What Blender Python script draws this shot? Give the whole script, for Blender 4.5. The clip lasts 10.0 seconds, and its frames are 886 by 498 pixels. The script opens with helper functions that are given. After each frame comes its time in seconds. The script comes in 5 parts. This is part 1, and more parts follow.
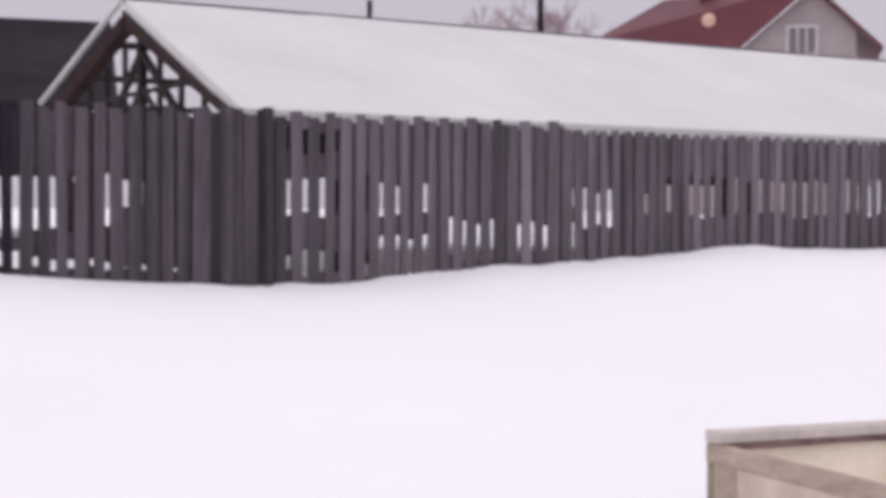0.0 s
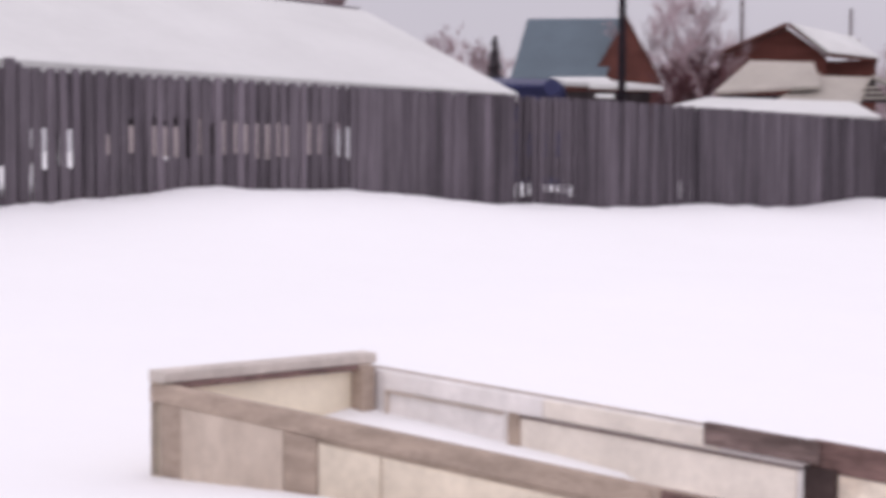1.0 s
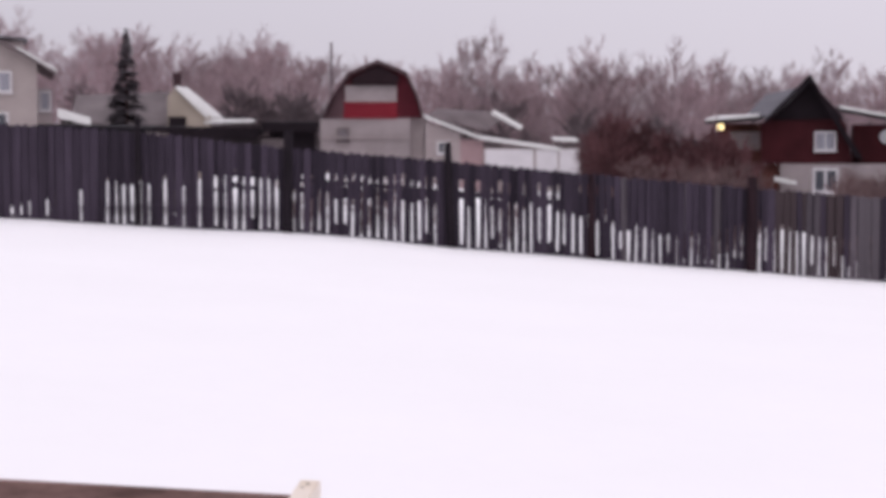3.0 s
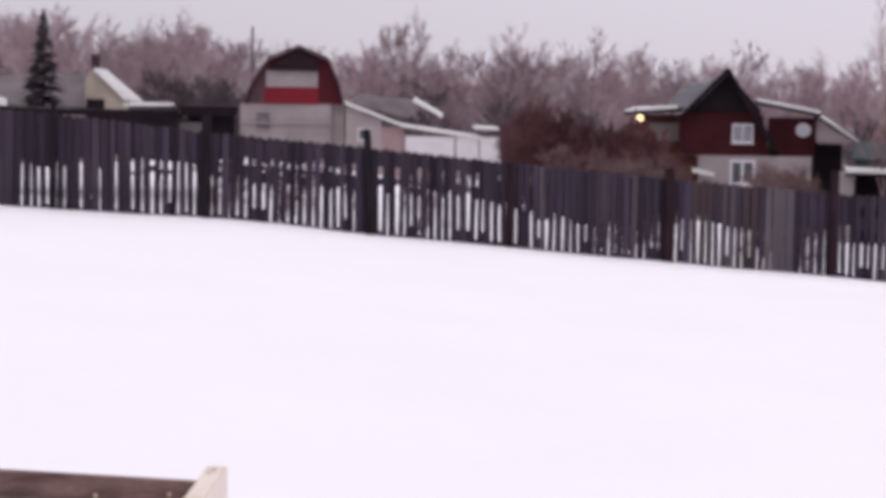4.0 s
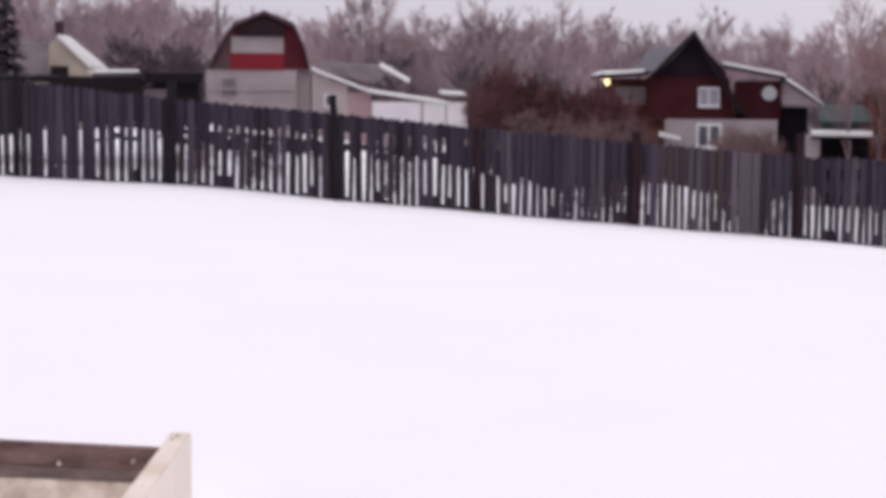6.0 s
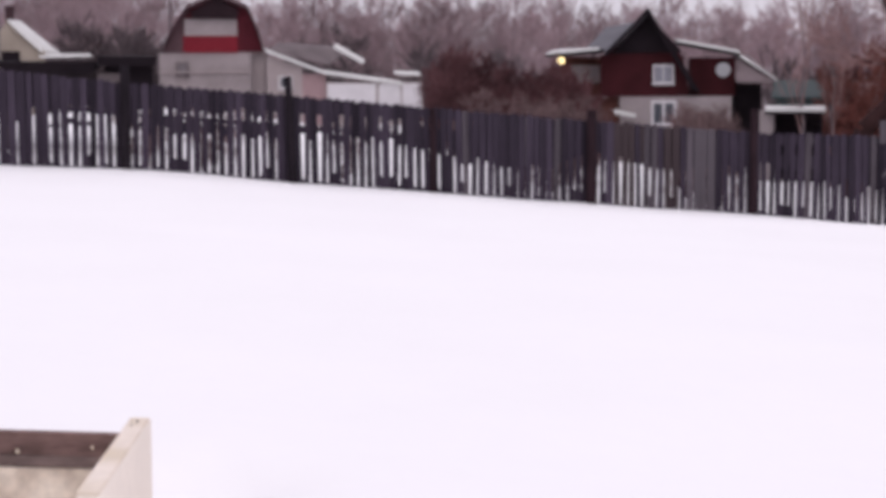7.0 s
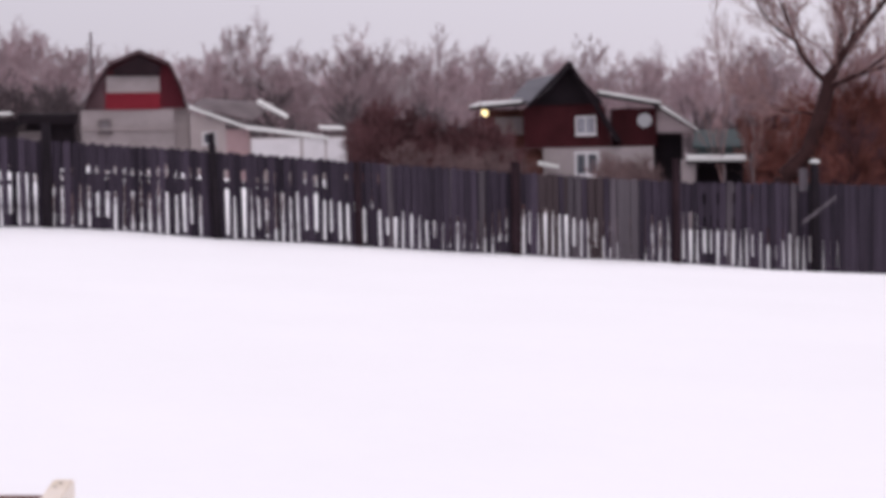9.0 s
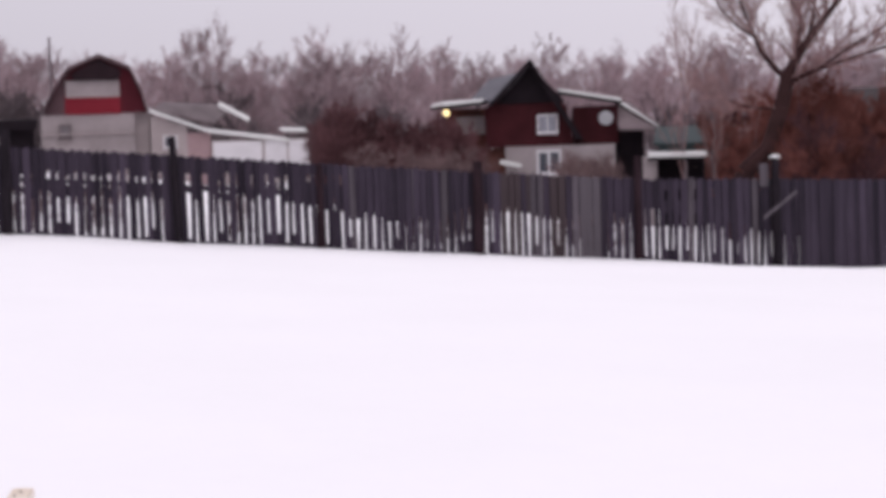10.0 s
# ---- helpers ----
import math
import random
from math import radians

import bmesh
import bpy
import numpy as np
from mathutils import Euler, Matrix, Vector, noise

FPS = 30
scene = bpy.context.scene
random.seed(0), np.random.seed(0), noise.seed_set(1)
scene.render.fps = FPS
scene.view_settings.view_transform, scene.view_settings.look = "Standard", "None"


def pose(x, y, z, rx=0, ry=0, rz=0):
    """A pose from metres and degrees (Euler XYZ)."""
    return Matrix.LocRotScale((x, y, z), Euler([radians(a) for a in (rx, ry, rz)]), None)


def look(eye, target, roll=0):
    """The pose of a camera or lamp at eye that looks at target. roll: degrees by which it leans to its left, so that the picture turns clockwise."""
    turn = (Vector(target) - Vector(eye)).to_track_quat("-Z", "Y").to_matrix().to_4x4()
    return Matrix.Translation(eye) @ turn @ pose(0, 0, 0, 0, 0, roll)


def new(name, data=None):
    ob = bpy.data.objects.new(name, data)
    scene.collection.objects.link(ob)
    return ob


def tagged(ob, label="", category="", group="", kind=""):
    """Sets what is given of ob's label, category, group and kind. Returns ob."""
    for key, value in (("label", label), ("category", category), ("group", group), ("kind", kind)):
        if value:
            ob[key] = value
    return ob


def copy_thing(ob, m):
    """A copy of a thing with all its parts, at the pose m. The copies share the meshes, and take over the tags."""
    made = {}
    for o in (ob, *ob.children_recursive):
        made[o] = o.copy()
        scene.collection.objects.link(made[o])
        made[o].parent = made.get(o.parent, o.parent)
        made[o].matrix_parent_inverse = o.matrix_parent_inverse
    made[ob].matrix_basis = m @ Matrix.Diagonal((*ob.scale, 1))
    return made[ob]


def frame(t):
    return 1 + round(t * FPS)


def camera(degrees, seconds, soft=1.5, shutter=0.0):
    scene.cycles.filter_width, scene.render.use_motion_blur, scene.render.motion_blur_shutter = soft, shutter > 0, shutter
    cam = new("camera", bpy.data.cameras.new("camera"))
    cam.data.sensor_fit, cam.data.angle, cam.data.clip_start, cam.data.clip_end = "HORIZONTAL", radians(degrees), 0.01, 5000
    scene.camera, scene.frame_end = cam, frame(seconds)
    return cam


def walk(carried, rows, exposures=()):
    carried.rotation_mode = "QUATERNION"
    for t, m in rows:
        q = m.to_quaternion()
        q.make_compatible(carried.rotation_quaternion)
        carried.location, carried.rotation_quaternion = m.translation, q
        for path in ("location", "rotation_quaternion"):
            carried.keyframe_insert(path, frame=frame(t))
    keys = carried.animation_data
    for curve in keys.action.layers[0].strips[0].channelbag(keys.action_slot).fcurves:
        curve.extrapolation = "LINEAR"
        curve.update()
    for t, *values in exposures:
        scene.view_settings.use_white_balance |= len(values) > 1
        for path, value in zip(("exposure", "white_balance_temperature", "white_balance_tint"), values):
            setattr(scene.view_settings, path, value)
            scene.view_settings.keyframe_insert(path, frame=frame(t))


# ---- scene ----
# ---- camera: seconds, eye, heading (degrees right of +y), pitch, roll ----
PATH = [
    (0, -0.131, -0.218, 1.575, -49.23, -0.69, 0.21),
    (0.5, -0.095, -0.158, 1.554, -41.06, -1.27, 0.65),
    (0.7, -0.080, -0.111, 1.542, -36.59, -2.14, 0.94),
    (0.9, -0.069, -0.088, 1.542, -32.93, -2.72, -0.15),
    (1, -0.050, -0.076, 1.556, -30.63, -2.67, 0.23),
    (1.2, -0.047, -0.058, 1.557, -24.03, -1.95, 0.40),
    (1.3, -0.045, -0.041, 1.559, -20.22, -1.71, -0.14),
    (1.5, -0.028, -0.016, 1.551, -14.79, -1.86, -0.78),
    (1.8, -0.000, 0.001, 1.550, -5.55, -2.44, -0.56),
    (2, 0.020, 0.006, 1.552, 0.13, -2.74, -1.30),
    (2.2, 0.054, 0.000, 1.552, 4.52, -3.13, -0.44),
    (2.5, 0.079, -0.006, 1.550, 6.94, -2.93, 0.21),
    (2.7, 0.094, -0.009, 1.549, 7.49, -2.72, 0.02),
    (3.8, 0.122, -0.012, 1.548, 10.58, -2.91, 0.83),
    (4, 0.146, -0.013, 1.546, 11.11, -3.16, 0.83),
    (4.5, 0.161, -0.012, 1.544, 11.35, -3.83, 0.88),
    (5, 0.170, -0.010, 1.543, 12.44, -3.76, 1.08),
    (5.5, 0.171, -0.006, 1.538, 12.31, -4.59, 0.77),
    (5.7, 0.170, -0.002, 1.538, 12.47, -4.47, 0.82),
    (6.8, 0.170, 0.003, 1.538, 11.89, -4.51, -1.57),
    (7, 0.170, 0.007, 1.536, 13.79, -5.07, -0.28),
    (7.5, 0.154, 0.008, 1.526, 11.59, -6.24, 0.31),
    (8, 0.161, 0.006, 1.537, 12.42, -4.19, 0.51),
    (8.5, 0.170, -0.002, 1.541, 16.16, -2.36, -0.51),
    (9, 0.177, -0.012, 1.541, 16.44, -3.21, -1.05),
    (9.5, 0.190, -0.017, 1.542, 17.01, -3.48, -2.26),
    (10, 0.200, -0.015, 1.543, 17.72, -3.24, -1.89),
]


def aim(x, y, z, heading, pitch, roll):
    h, q = radians(heading), radians(pitch)
    return look((x, y, z), (x + math.sin(h) * math.cos(q), y + math.cos(h) * math.cos(q), z + math.sin(q)), roll)


cam = camera(30.91, 10.0, soft=4.8, shutter=0.16)
EXPOSURES = [(0, -0.02), (0.5, 0.04), (1.0, 0.02), (1.2, 0.0), (1.3, -0.17), (1.5, -0.04), (2.0, 0.0), (10, 0.0)]
walk(cam, [(r[0], aim(*r[1:])) for r in PATH], EXPOSURES)

# ---- light: an overcast winter sky, brighter overhead than at the horizon ----
SUN_ELEVATION, SUN_TURN = radians(38), radians(150)
world = bpy.data.worlds.new("overcast_sky")
scene.world = world
world.use_nodes = True
wn, wl = world.node_tree.nodes, world.node_tree.links
wn.clear()
w_out, w_bg = wn.new("ShaderNodeOutputWorld"), wn.new("ShaderNodeBackground")
w_sky = wn.new("ShaderNodeTexSky")
w_sky.sky_type, w_sky.sun_disc = "NISHITA", False
w_sky.sun_elevation, w_sky.sun_rotation = SUN_ELEVATION, SUN_TURN
w_sky.air_density, w_sky.dust_density = 1.0, 4.0
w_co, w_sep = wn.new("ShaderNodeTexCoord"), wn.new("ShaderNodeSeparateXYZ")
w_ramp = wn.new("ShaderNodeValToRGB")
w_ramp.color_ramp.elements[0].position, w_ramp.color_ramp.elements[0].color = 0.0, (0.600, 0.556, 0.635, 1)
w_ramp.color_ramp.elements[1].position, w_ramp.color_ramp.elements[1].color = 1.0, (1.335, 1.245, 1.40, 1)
w_scale, w_mix = wn.new("ShaderNodeMix"), wn.new("ShaderNodeMix")
w_scale.data_type = w_mix.data_type = "RGBA"
w_scale.blend_type, w_scale.inputs[0].default_value = "MULTIPLY", 1.0
w_scale.inputs[7].default_value = (0.1, 0.1, 0.1, 1)
w_mix.inputs[0].default_value = 0.93
wl.new(w_co.outputs["Generated"], w_sep.inputs[0])
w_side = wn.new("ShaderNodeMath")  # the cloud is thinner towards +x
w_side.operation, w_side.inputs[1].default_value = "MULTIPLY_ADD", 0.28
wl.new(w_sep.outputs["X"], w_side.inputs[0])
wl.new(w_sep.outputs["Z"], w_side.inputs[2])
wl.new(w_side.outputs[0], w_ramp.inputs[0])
wl.new(w_sky.outputs[0], w_scale.inputs[6])
wl.new(w_scale.outputs[2], w_mix.inputs[6])
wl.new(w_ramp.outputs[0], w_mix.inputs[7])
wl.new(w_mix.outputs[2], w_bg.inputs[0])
wl.new(w_bg.outputs[0], w_out.inputs[0])
w_bg.inputs[1].default_value = 1.0

sun = new("sun", bpy.data.lights.new("sun", "SUN"))
sun.data.energy, sun.data.angle, sun.data.color = 0.35, radians(35), (1.0, 0.96, 0.93)
sun.matrix_world = look((-20, -34, 31), (0, 0, 0))

# ---- small mesh helpers ----
BASE = {}


def base_of(ob):
    while ob.parent:
        ob = ob.parent
    return BASE.get(ob, 0.0)


def finish(bm, name, material, smooth=False):
    bmesh.ops.recalc_face_normals(bm, faces=bm.faces[:])
    me = bpy.data.meshes.new(name)
    bm.to_mesh(me)
    bm.free()
    me.materials.append(material)
    if smooth:
        me.shade_smooth()
    return me


def part(name, bm, material, parent, label="", smooth=False):
    """One mesh under a thing or a part; heights in bm are world heights."""
    dz = base_of(parent)
    if dz:
        bmesh.ops.translate(bm, verts=bm.verts[:], vec=(0, 0, -dz))
    ob = new(name, finish(bm, name, material, smooth))
    ob.parent = parent
    if label:
        ob["label"] = label
    return ob


def thing(name, x, y, z, turn, label, category, group="", kind=""):
    """An Empty at the base of a thing; turn: degrees clockwise seen from above."""
    ob = new(name)
    ob.empty_display_size = 0.3
    ob.location, ob.rotation_euler = (x, y, z), (0, 0, -radians(turn))
    BASE[ob] = z
    return tagged(ob, label, category, group, kind)


def far_thing(name, az, d, z, label, category, group="", turn=None):
    a = radians(az)
    return thing(name, d * math.sin(a), d * math.cos(a), z, az if turn is None else turn, label, category, group)


def hexa(bm, p):
    """A solid from eight corners: four below, four above."""
    v = [bm.verts.new(q) for q in p]
    for f in ((3, 2, 1, 0), (4, 5, 6, 7), (0, 1, 5, 4), (1, 2, 6, 5), (2, 3, 7, 6), (3, 0, 4, 7)):
        bm.faces.new([v[i] for i in f])


def block(bm, x0, x1, y0, y1, z0, z1):
    hexa(bm, [(x0, y0, z0), (x1, y0, z0), (x1, y1, z0), (x0, y1, z0), (x0, y0, z1), (x1, y0, z1), (x1, y1, z1), (x0, y1, z1)])
    return bm


def blk(x0, x1, y0, y1, z0, z1):
    return block(bmesh.new(), x0, x1, y0, y1, z0, z1)


def prism(pts, y0, y1, bm=None):
    """An outline in x and z, drawn out from y0 to y1."""
    bm = bm or bmesh.new()
    a = [bm.verts.new((x, y0, z)) for x, z in pts]
    b = [bm.verts.new((x, y1, z)) for x, z in pts]
    bm.faces.new(a)
    bm.faces.new(b[::-1])
    for i in range(len(pts)):
        j = (i + 1) % len(pts)
        bm.faces.new((a[i], b[i], b[j], a[j]))
    return bm


def slab(p0, p1, p2, p3, thick, bm=None):
    """A sheet with thickness over four corners, thickened downwards."""
    bm = bm or bmesh.new()
    q = [Vector(p) for p in (p0, p1, p2, p3)]
    hexa(bm, [v - Vector((0, 0, thick)) for v in q] + q)
    return bm


def tube(bm, p, q, r0, r1, n=5):
    p, q = Vector(p), Vector(q)
    d = (q - p).normalized()
    u = d.orthogonal().normalized()
    w = d.cross(u)
    rings = []
    for c, r in ((p, r0), (q, r1)):
        rings.append([bm.verts.new(c + (u * math.cos(k * math.tau / n) + w * math.sin(k * math.tau / n)) * r) for k in range(n)])
    for k in range(n):
        bm.faces.new((rings[0][k], rings[0][(k + 1) % n], rings[1][(k + 1) % n], rings[1][k]))
    bm.faces.new(rings[0][::-1])
    bm.faces.new(rings[1])


# ---- materials ----
def material(name, base, rough=0.8, var=0.25, scale=3.0, fine=30.0, stretch=(1, 1, 1), bump=0.2, second=None, by_object=0.0, metal=0.0, stain=0.5):
    m = bpy.data.materials.new(name)
    m.use_nodes = True
    n, k = m.node_tree.nodes, m.node_tree.links
    bsdf = n["Principled BSDF"]
    bsdf.inputs["Roughness"].default_value, bsdf.inputs["Metallic"].default_value = rough, metal
    bsdf.inputs["Specular IOR Level"].default_value = 0.12 if metal < 0.5 else 0.5
    co, mp = n.new("ShaderNodeTexCoord"), n.new("ShaderNodeMapping")
    mp.inputs["Scale"].default_value = stretch
    k.new(co.outputs["Object"], mp.inputs["Vector"])
    if by_object:
        info = n.new("ShaderNodeObjectInfo")
        off = n.new("ShaderNodeMath")
        off.operation, off.inputs[1].default_value = "MULTIPLY", 37.0
        k.new(info.outputs["Random"], off.inputs[0])
        k.new(off.outputs[0], mp.inputs["Location"])
    big, small = n.new("ShaderNodeTexNoise"), n.new("ShaderNodeTexNoise")
    big.inputs["Scale"].default_value, big.inputs["Detail"].default_value = scale, 4
    small.inputs["Scale"].default_value, small.inputs["Detail"].default_value = fine, 6
    k.new(mp.outputs[0], big.inputs["Vector"])
    k.new(mp.outputs[0], small.inputs["Vector"])
    ramp = n.new("ShaderNodeValToRGB")
    lo = [c * (1 - var) for c in base]
    hi = [min(1, c * (1 + var)) for c in (second or base)]
    ramp.color_ramp.elements[0].position, ramp.color_ramp.elements[0].color = 0.32, (*lo, 1)
    ramp.color_ramp.elements[1].position, ramp.color_ramp.elements[1].color = 0.68, (*hi, 1)
    k.new(big.outputs[0], ramp.inputs[0])
    mix = n.new("ShaderNodeMix")
    mix.data_type, mix.blend_type = "RGBA", "MULTIPLY"
    mix.inputs[0].default_value = stain
    fr = n.new("ShaderNodeMapRange")
    fr.inputs[1].default_value, fr.inputs[2].default_value, fr.inputs[3].default_value, fr.inputs[4].default_value = 0.3, 0.7, 1 - var * 1.3, 1 + var * 0.6
    k.new(small.outputs[0], fr.inputs[0])
    k.new(ramp.outputs[0], mix.inputs[6])
    k.new(fr.outputs[0], mix.inputs[7])
    last = mix.outputs[2]
    if by_object:
        m2, r2 = n.new("ShaderNodeMix"), n.new("ShaderNodeMapRange")
        m2.data_type, m2.blend_type = "RGBA", "MULTIPLY"
        m2.inputs[0].default_value = 1.0
        r2.inputs[3].default_value, r2.inputs[4].default_value = 1 - by_object, 1 + by_object
        k.new(info.outputs["Random"], r2.inputs[0])
        k.new(last, m2.inputs[6])
        k.new(r2.outputs[0], m2.inputs[7])
        last = m2.outputs[2]
    k.new(last, bsdf.inputs["Base Color"])
    if bump:
        b = n.new("ShaderNodeBump")
        b.inputs["Strength"].default_value, b.inputs["Distance"].default_value = bump, 0.02
        k.new(small.outputs[0], b.inputs["Height"])
        k.new(b.outputs[0], bsdf.inputs["Normal"])
    return m


def glass(name, tint):
    m = bpy.data.materials.new(name)
    m.use_nodes = True
    b = m.node_tree.nodes["Principled BSDF"]
    b.inputs["Base Color"].default_value, b.inputs["Roughness"].default_value = (*tint, 1), 0.08
    b.inputs["IOR"].default_value = 1.5
    return m


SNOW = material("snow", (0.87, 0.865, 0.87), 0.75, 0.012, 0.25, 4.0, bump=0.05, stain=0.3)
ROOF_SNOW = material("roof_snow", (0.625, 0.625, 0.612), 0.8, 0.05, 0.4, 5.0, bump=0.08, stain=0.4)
FENCE_GREY = material("grey_weathered_boards", (0.136, 0.117, 0.134), 0.9, 0.32, 2.0, 18, (3, 3, 0.35), 0.4, by_object=0.24)
# two darker tones for whole stretches and stray boards of the fences
FENCE_GREY_DARKER = material("darker_grey_boards", (0.108, 0.092, 0.107), 0.9, 0.32, 2.0, 18, (3, 3, 0.35), 0.4, by_object=0.26)
FENCE_MID = material("dark_grey_boards", (0.080, 0.068, 0.079), 0.9, 0.3, 2.0, 18, (3, 3, 0.35), 0.4, by_object=0.3)
FENCE_DARK = material("dark_weathered_boards", (0.041, 0.032, 0.046), 0.9, 0.3, 2.0, 18, (3, 3, 0.35), 0.4, by_object=0.4)
POST_DARK = material("tarred_post", (0.016, 0.012, 0.016), 0.85, 0.3, 3.0, 20, (2, 2, 0.4), 0.3)
DOOR_GREY = material("pale_grey_board", (0.095, 0.082, 0.094), 0.9, 0.2, 2.0, 18, (3, 3, 0.35), 0.3)
SHED_WOOD = material("dark_shed_timber", (0.045, 0.036, 0.038), 0.9, 0.3, 2.0, 15, (2, 2, 0.5), 0.3)
SHED_RED = material("red_brown_gable_board", (0.042, 0.024, 0.024), 0.85, 0.25, 2.0, 15, bump=0.2)
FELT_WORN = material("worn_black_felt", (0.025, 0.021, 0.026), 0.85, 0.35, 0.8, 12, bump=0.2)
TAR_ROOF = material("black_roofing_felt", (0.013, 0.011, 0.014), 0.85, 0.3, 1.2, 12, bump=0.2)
BED_RAIL = material("grey_brown_door_rail", (0.40, 0.32, 0.262), 0.8, 0.2, 4.0, 28, (1, 1, 3), 0.3)
BED_PALE = material("yellowed_door_panel", (0.70, 0.62, 0.51), 0.75, 0.14, 3.0, 22, bump=0.15)
BED_MID = material("mottled_brown_door_panel", (0.545, 0.455, 0.38), 0.8, 0.16, 3.0, 22, (1, 1, 0.7), 0.2, second=(0.62, 0.535, 0.455))
BED_WHITE = material("old_white_door_paint", (0.79, 0.755, 0.74), 0.65, 0.12, 3.5, 22, bump=0.12)
BED_CREAM = material("cream_door_paint", (0.80, 0.735, 0.66), 0.65, 0.12, 3.5, 22, bump=0.12)
BED_STRAW = material("straw_end_board", (0.82, 0.735, 0.585), 0.75, 0.08, 3.0, 22, bump=0.1)
BED_CAP = material("pale_worn_cap_board", (0.60, 0.54, 0.49), 0.8, 0.16, 4.0, 24, bump=0.25)
BED_BROWN = material("brown_weathered_plank", (0.185, 0.118, 0.108), 0.85, 0.4, 5.0, 26, (0.6, 2, 2.5), 0.4)
BED_LAP = material("grey_brown_lap_plank", (0.19, 0.14, 0.13), 0.85, 0.4, 5.0, 26, (0.6, 2, 2.5), 0.4)
BED_DARK = material("dark_wet_wood", (0.06, 0.042, 0.04), 0.8, 0.3, 5.0, 26, bump=0.3)
BED_STAINED = material("stained_fibreboard", (0.68, 0.565, 0.455), 0.85, 0.15, 7.0, 24, bump=0.2, second=(0.80, 0.72, 0.61), stain=1.0)
BED_NEW = material("pale_end_timber", (0.80, 0.725, 0.64), 0.75, 0.06, 1.5, 24, (1, 1, 0.6), 0.12)
BED_YELLOW = material("yellow_sawn_edge", (0.70, 0.60, 0.46), 0.75, 0.10, 2.0, 24, bump=0.15, second=(0.72, 0.65, 0.58))
RED_METAL = material("dark_red_roof_sheet", (0.142, 0.052, 0.062), 0.5, 0.12, 0.6, 6, bump=0.05)
RED_PAINT = material("bright_red_cladding", (0.17, 0.014, 0.024), 0.6, 0.12, 0.6, 6, bump=0.05)
PALE_SIDING = material("pale_beige_siding", (0.36, 0.31, 0.31), 0.8, 0.1, 0.8, 8, bump=0.08)
BEIGE_WALL = material("beige_siding", (0.35, 0.303, 0.294), 0.8, 0.08, 0.8, 8, bump=0.06)
CREAM_WALL = material("cream_wall", (0.40, 0.345, 0.29), 0.8, 0.08, 0.8, 8, bump=0.06)
WHITE_WALL = material("dirty_white_wall", (0.30, 0.26, 0.265), 0.8, 0.12, 0.8, 7, bump=0.08)
PINK_WALL = material("pink_wall", (0.34, 0.235, 0.245), 0.8, 0.1, 0.8, 7, bump=0.06)
WHITE_TRIM = material("white_paint", (0.62, 0.6, 0.62), 0.6, 0.05, 1.5, 9, bump=0.03)
BLUE_ROOF = material("grey_blue_roof_sheet", (0.112, 0.143, 0.170), 0.5, 0.08, 0.6, 6, bump=0.04)
BLUE_PAINT = material("blue_painted_sheet", (0.040, 0.043, 0.105), 0.5, 0.12, 0.6, 6, bump=0.04)
BROWN_WALL = material("red_brown_log_wall", (0.085, 0.03, 0.024), 0.8, 0.25, 0.8, 9, (0.4, 1, 3), 0.15)
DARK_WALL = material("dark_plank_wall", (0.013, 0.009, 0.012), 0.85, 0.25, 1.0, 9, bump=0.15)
DARK_RED_WALL = material("dark_red_plank_wall", (0.044, 0.009, 0.012), 0.8, 0.25, 1.0, 9, bump=0.1)
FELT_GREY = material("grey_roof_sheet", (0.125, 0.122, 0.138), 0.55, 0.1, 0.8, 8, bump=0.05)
GREY_SHINGLE = material("grey_brown_shingle", (0.15, 0.125, 0.13), 0.9, 0.2, 1.0, 9, bump=0.15)
BARN_ROOF = material("faded_maroon_brown_roof", (0.082, 0.048, 0.055), 0.8, 0.25, 1.0, 9, bump=0.1)
DARK_FELT = material("dark_grey_green_felt", (0.065, 0.058, 0.06), 0.9, 0.2, 1.0, 9, bump=0.15)
BARN_RED = material("deep_red_gable_board", (0.075, 0.011, 0.018), 0.7, 0.2, 1.0, 9, bump=0.1)
GREY_ROOF = material("pale_grey_roof", (0.165, 0.142, 0.146), 0.85, 0.15, 0.8, 8, bump=0.08)
TAN_ROOF = material("tan_roof_with_thin_snow", (0.42, 0.385, 0.345), 0.85, 0.1, 0.6, 7, bump=0.08)
GREEN_SHEET = material("dull_green_sheet", (0.030, 0.044, 0.045), 0.65, 0.15, 0.6, 6, bump=0.05)
DULL_BROWN = material("dull_brown_picket", (0.055, 0.041, 0.045), 0.9, 0.25, 2.0, 18, (3, 3, 0.35), 0.3)
VENT_PAINT = material("peach_vent_paint", (0.62, 0.43, 0.34), 0.6, 0.08, 2.0, 9, bump=0.03)
HOOD_DARK = material("dark_hood_boards", (0.020, 0.011, 0.014), 0.85, 0.25, 1.0, 9, bump=0.1)
ROOF_FADED = material("faded_pinkish_grey_roof", (0.17, 0.135, 0.142), 0.85, 0.15, 0.8, 8, bump=0.08)
POST_BROWN = material("red_brown_post", (0.024, 0.013, 0.017), 0.85, 0.3, 3.0, 20, (2, 2, 0.4), 0.3)
RUST = material("rusty_brown_board", (0.102, 0.040, 0.033), 0.85, 0.3, 1.0, 9, bump=0.1)
# distance haze put into the colour: BARK and TWIGS paler than the wood itself
BARK = material("hazed_grey_brown_bark", (0.17, 0.138, 0.148), 0.95, 0.2, 1.0, 8, bump=0.1)
TWIGS = material("hazed_bare_twigs", (0.345, 0.258, 0.277), 0.95, 0.2, 0.4, 3, bump=0.0, by_object=0.25)
BARK_NEAR = material("dark_tree_bark", (0.046, 0.023, 0.023), 0.95, 0.25, 2.0, 10, bump=0.2)
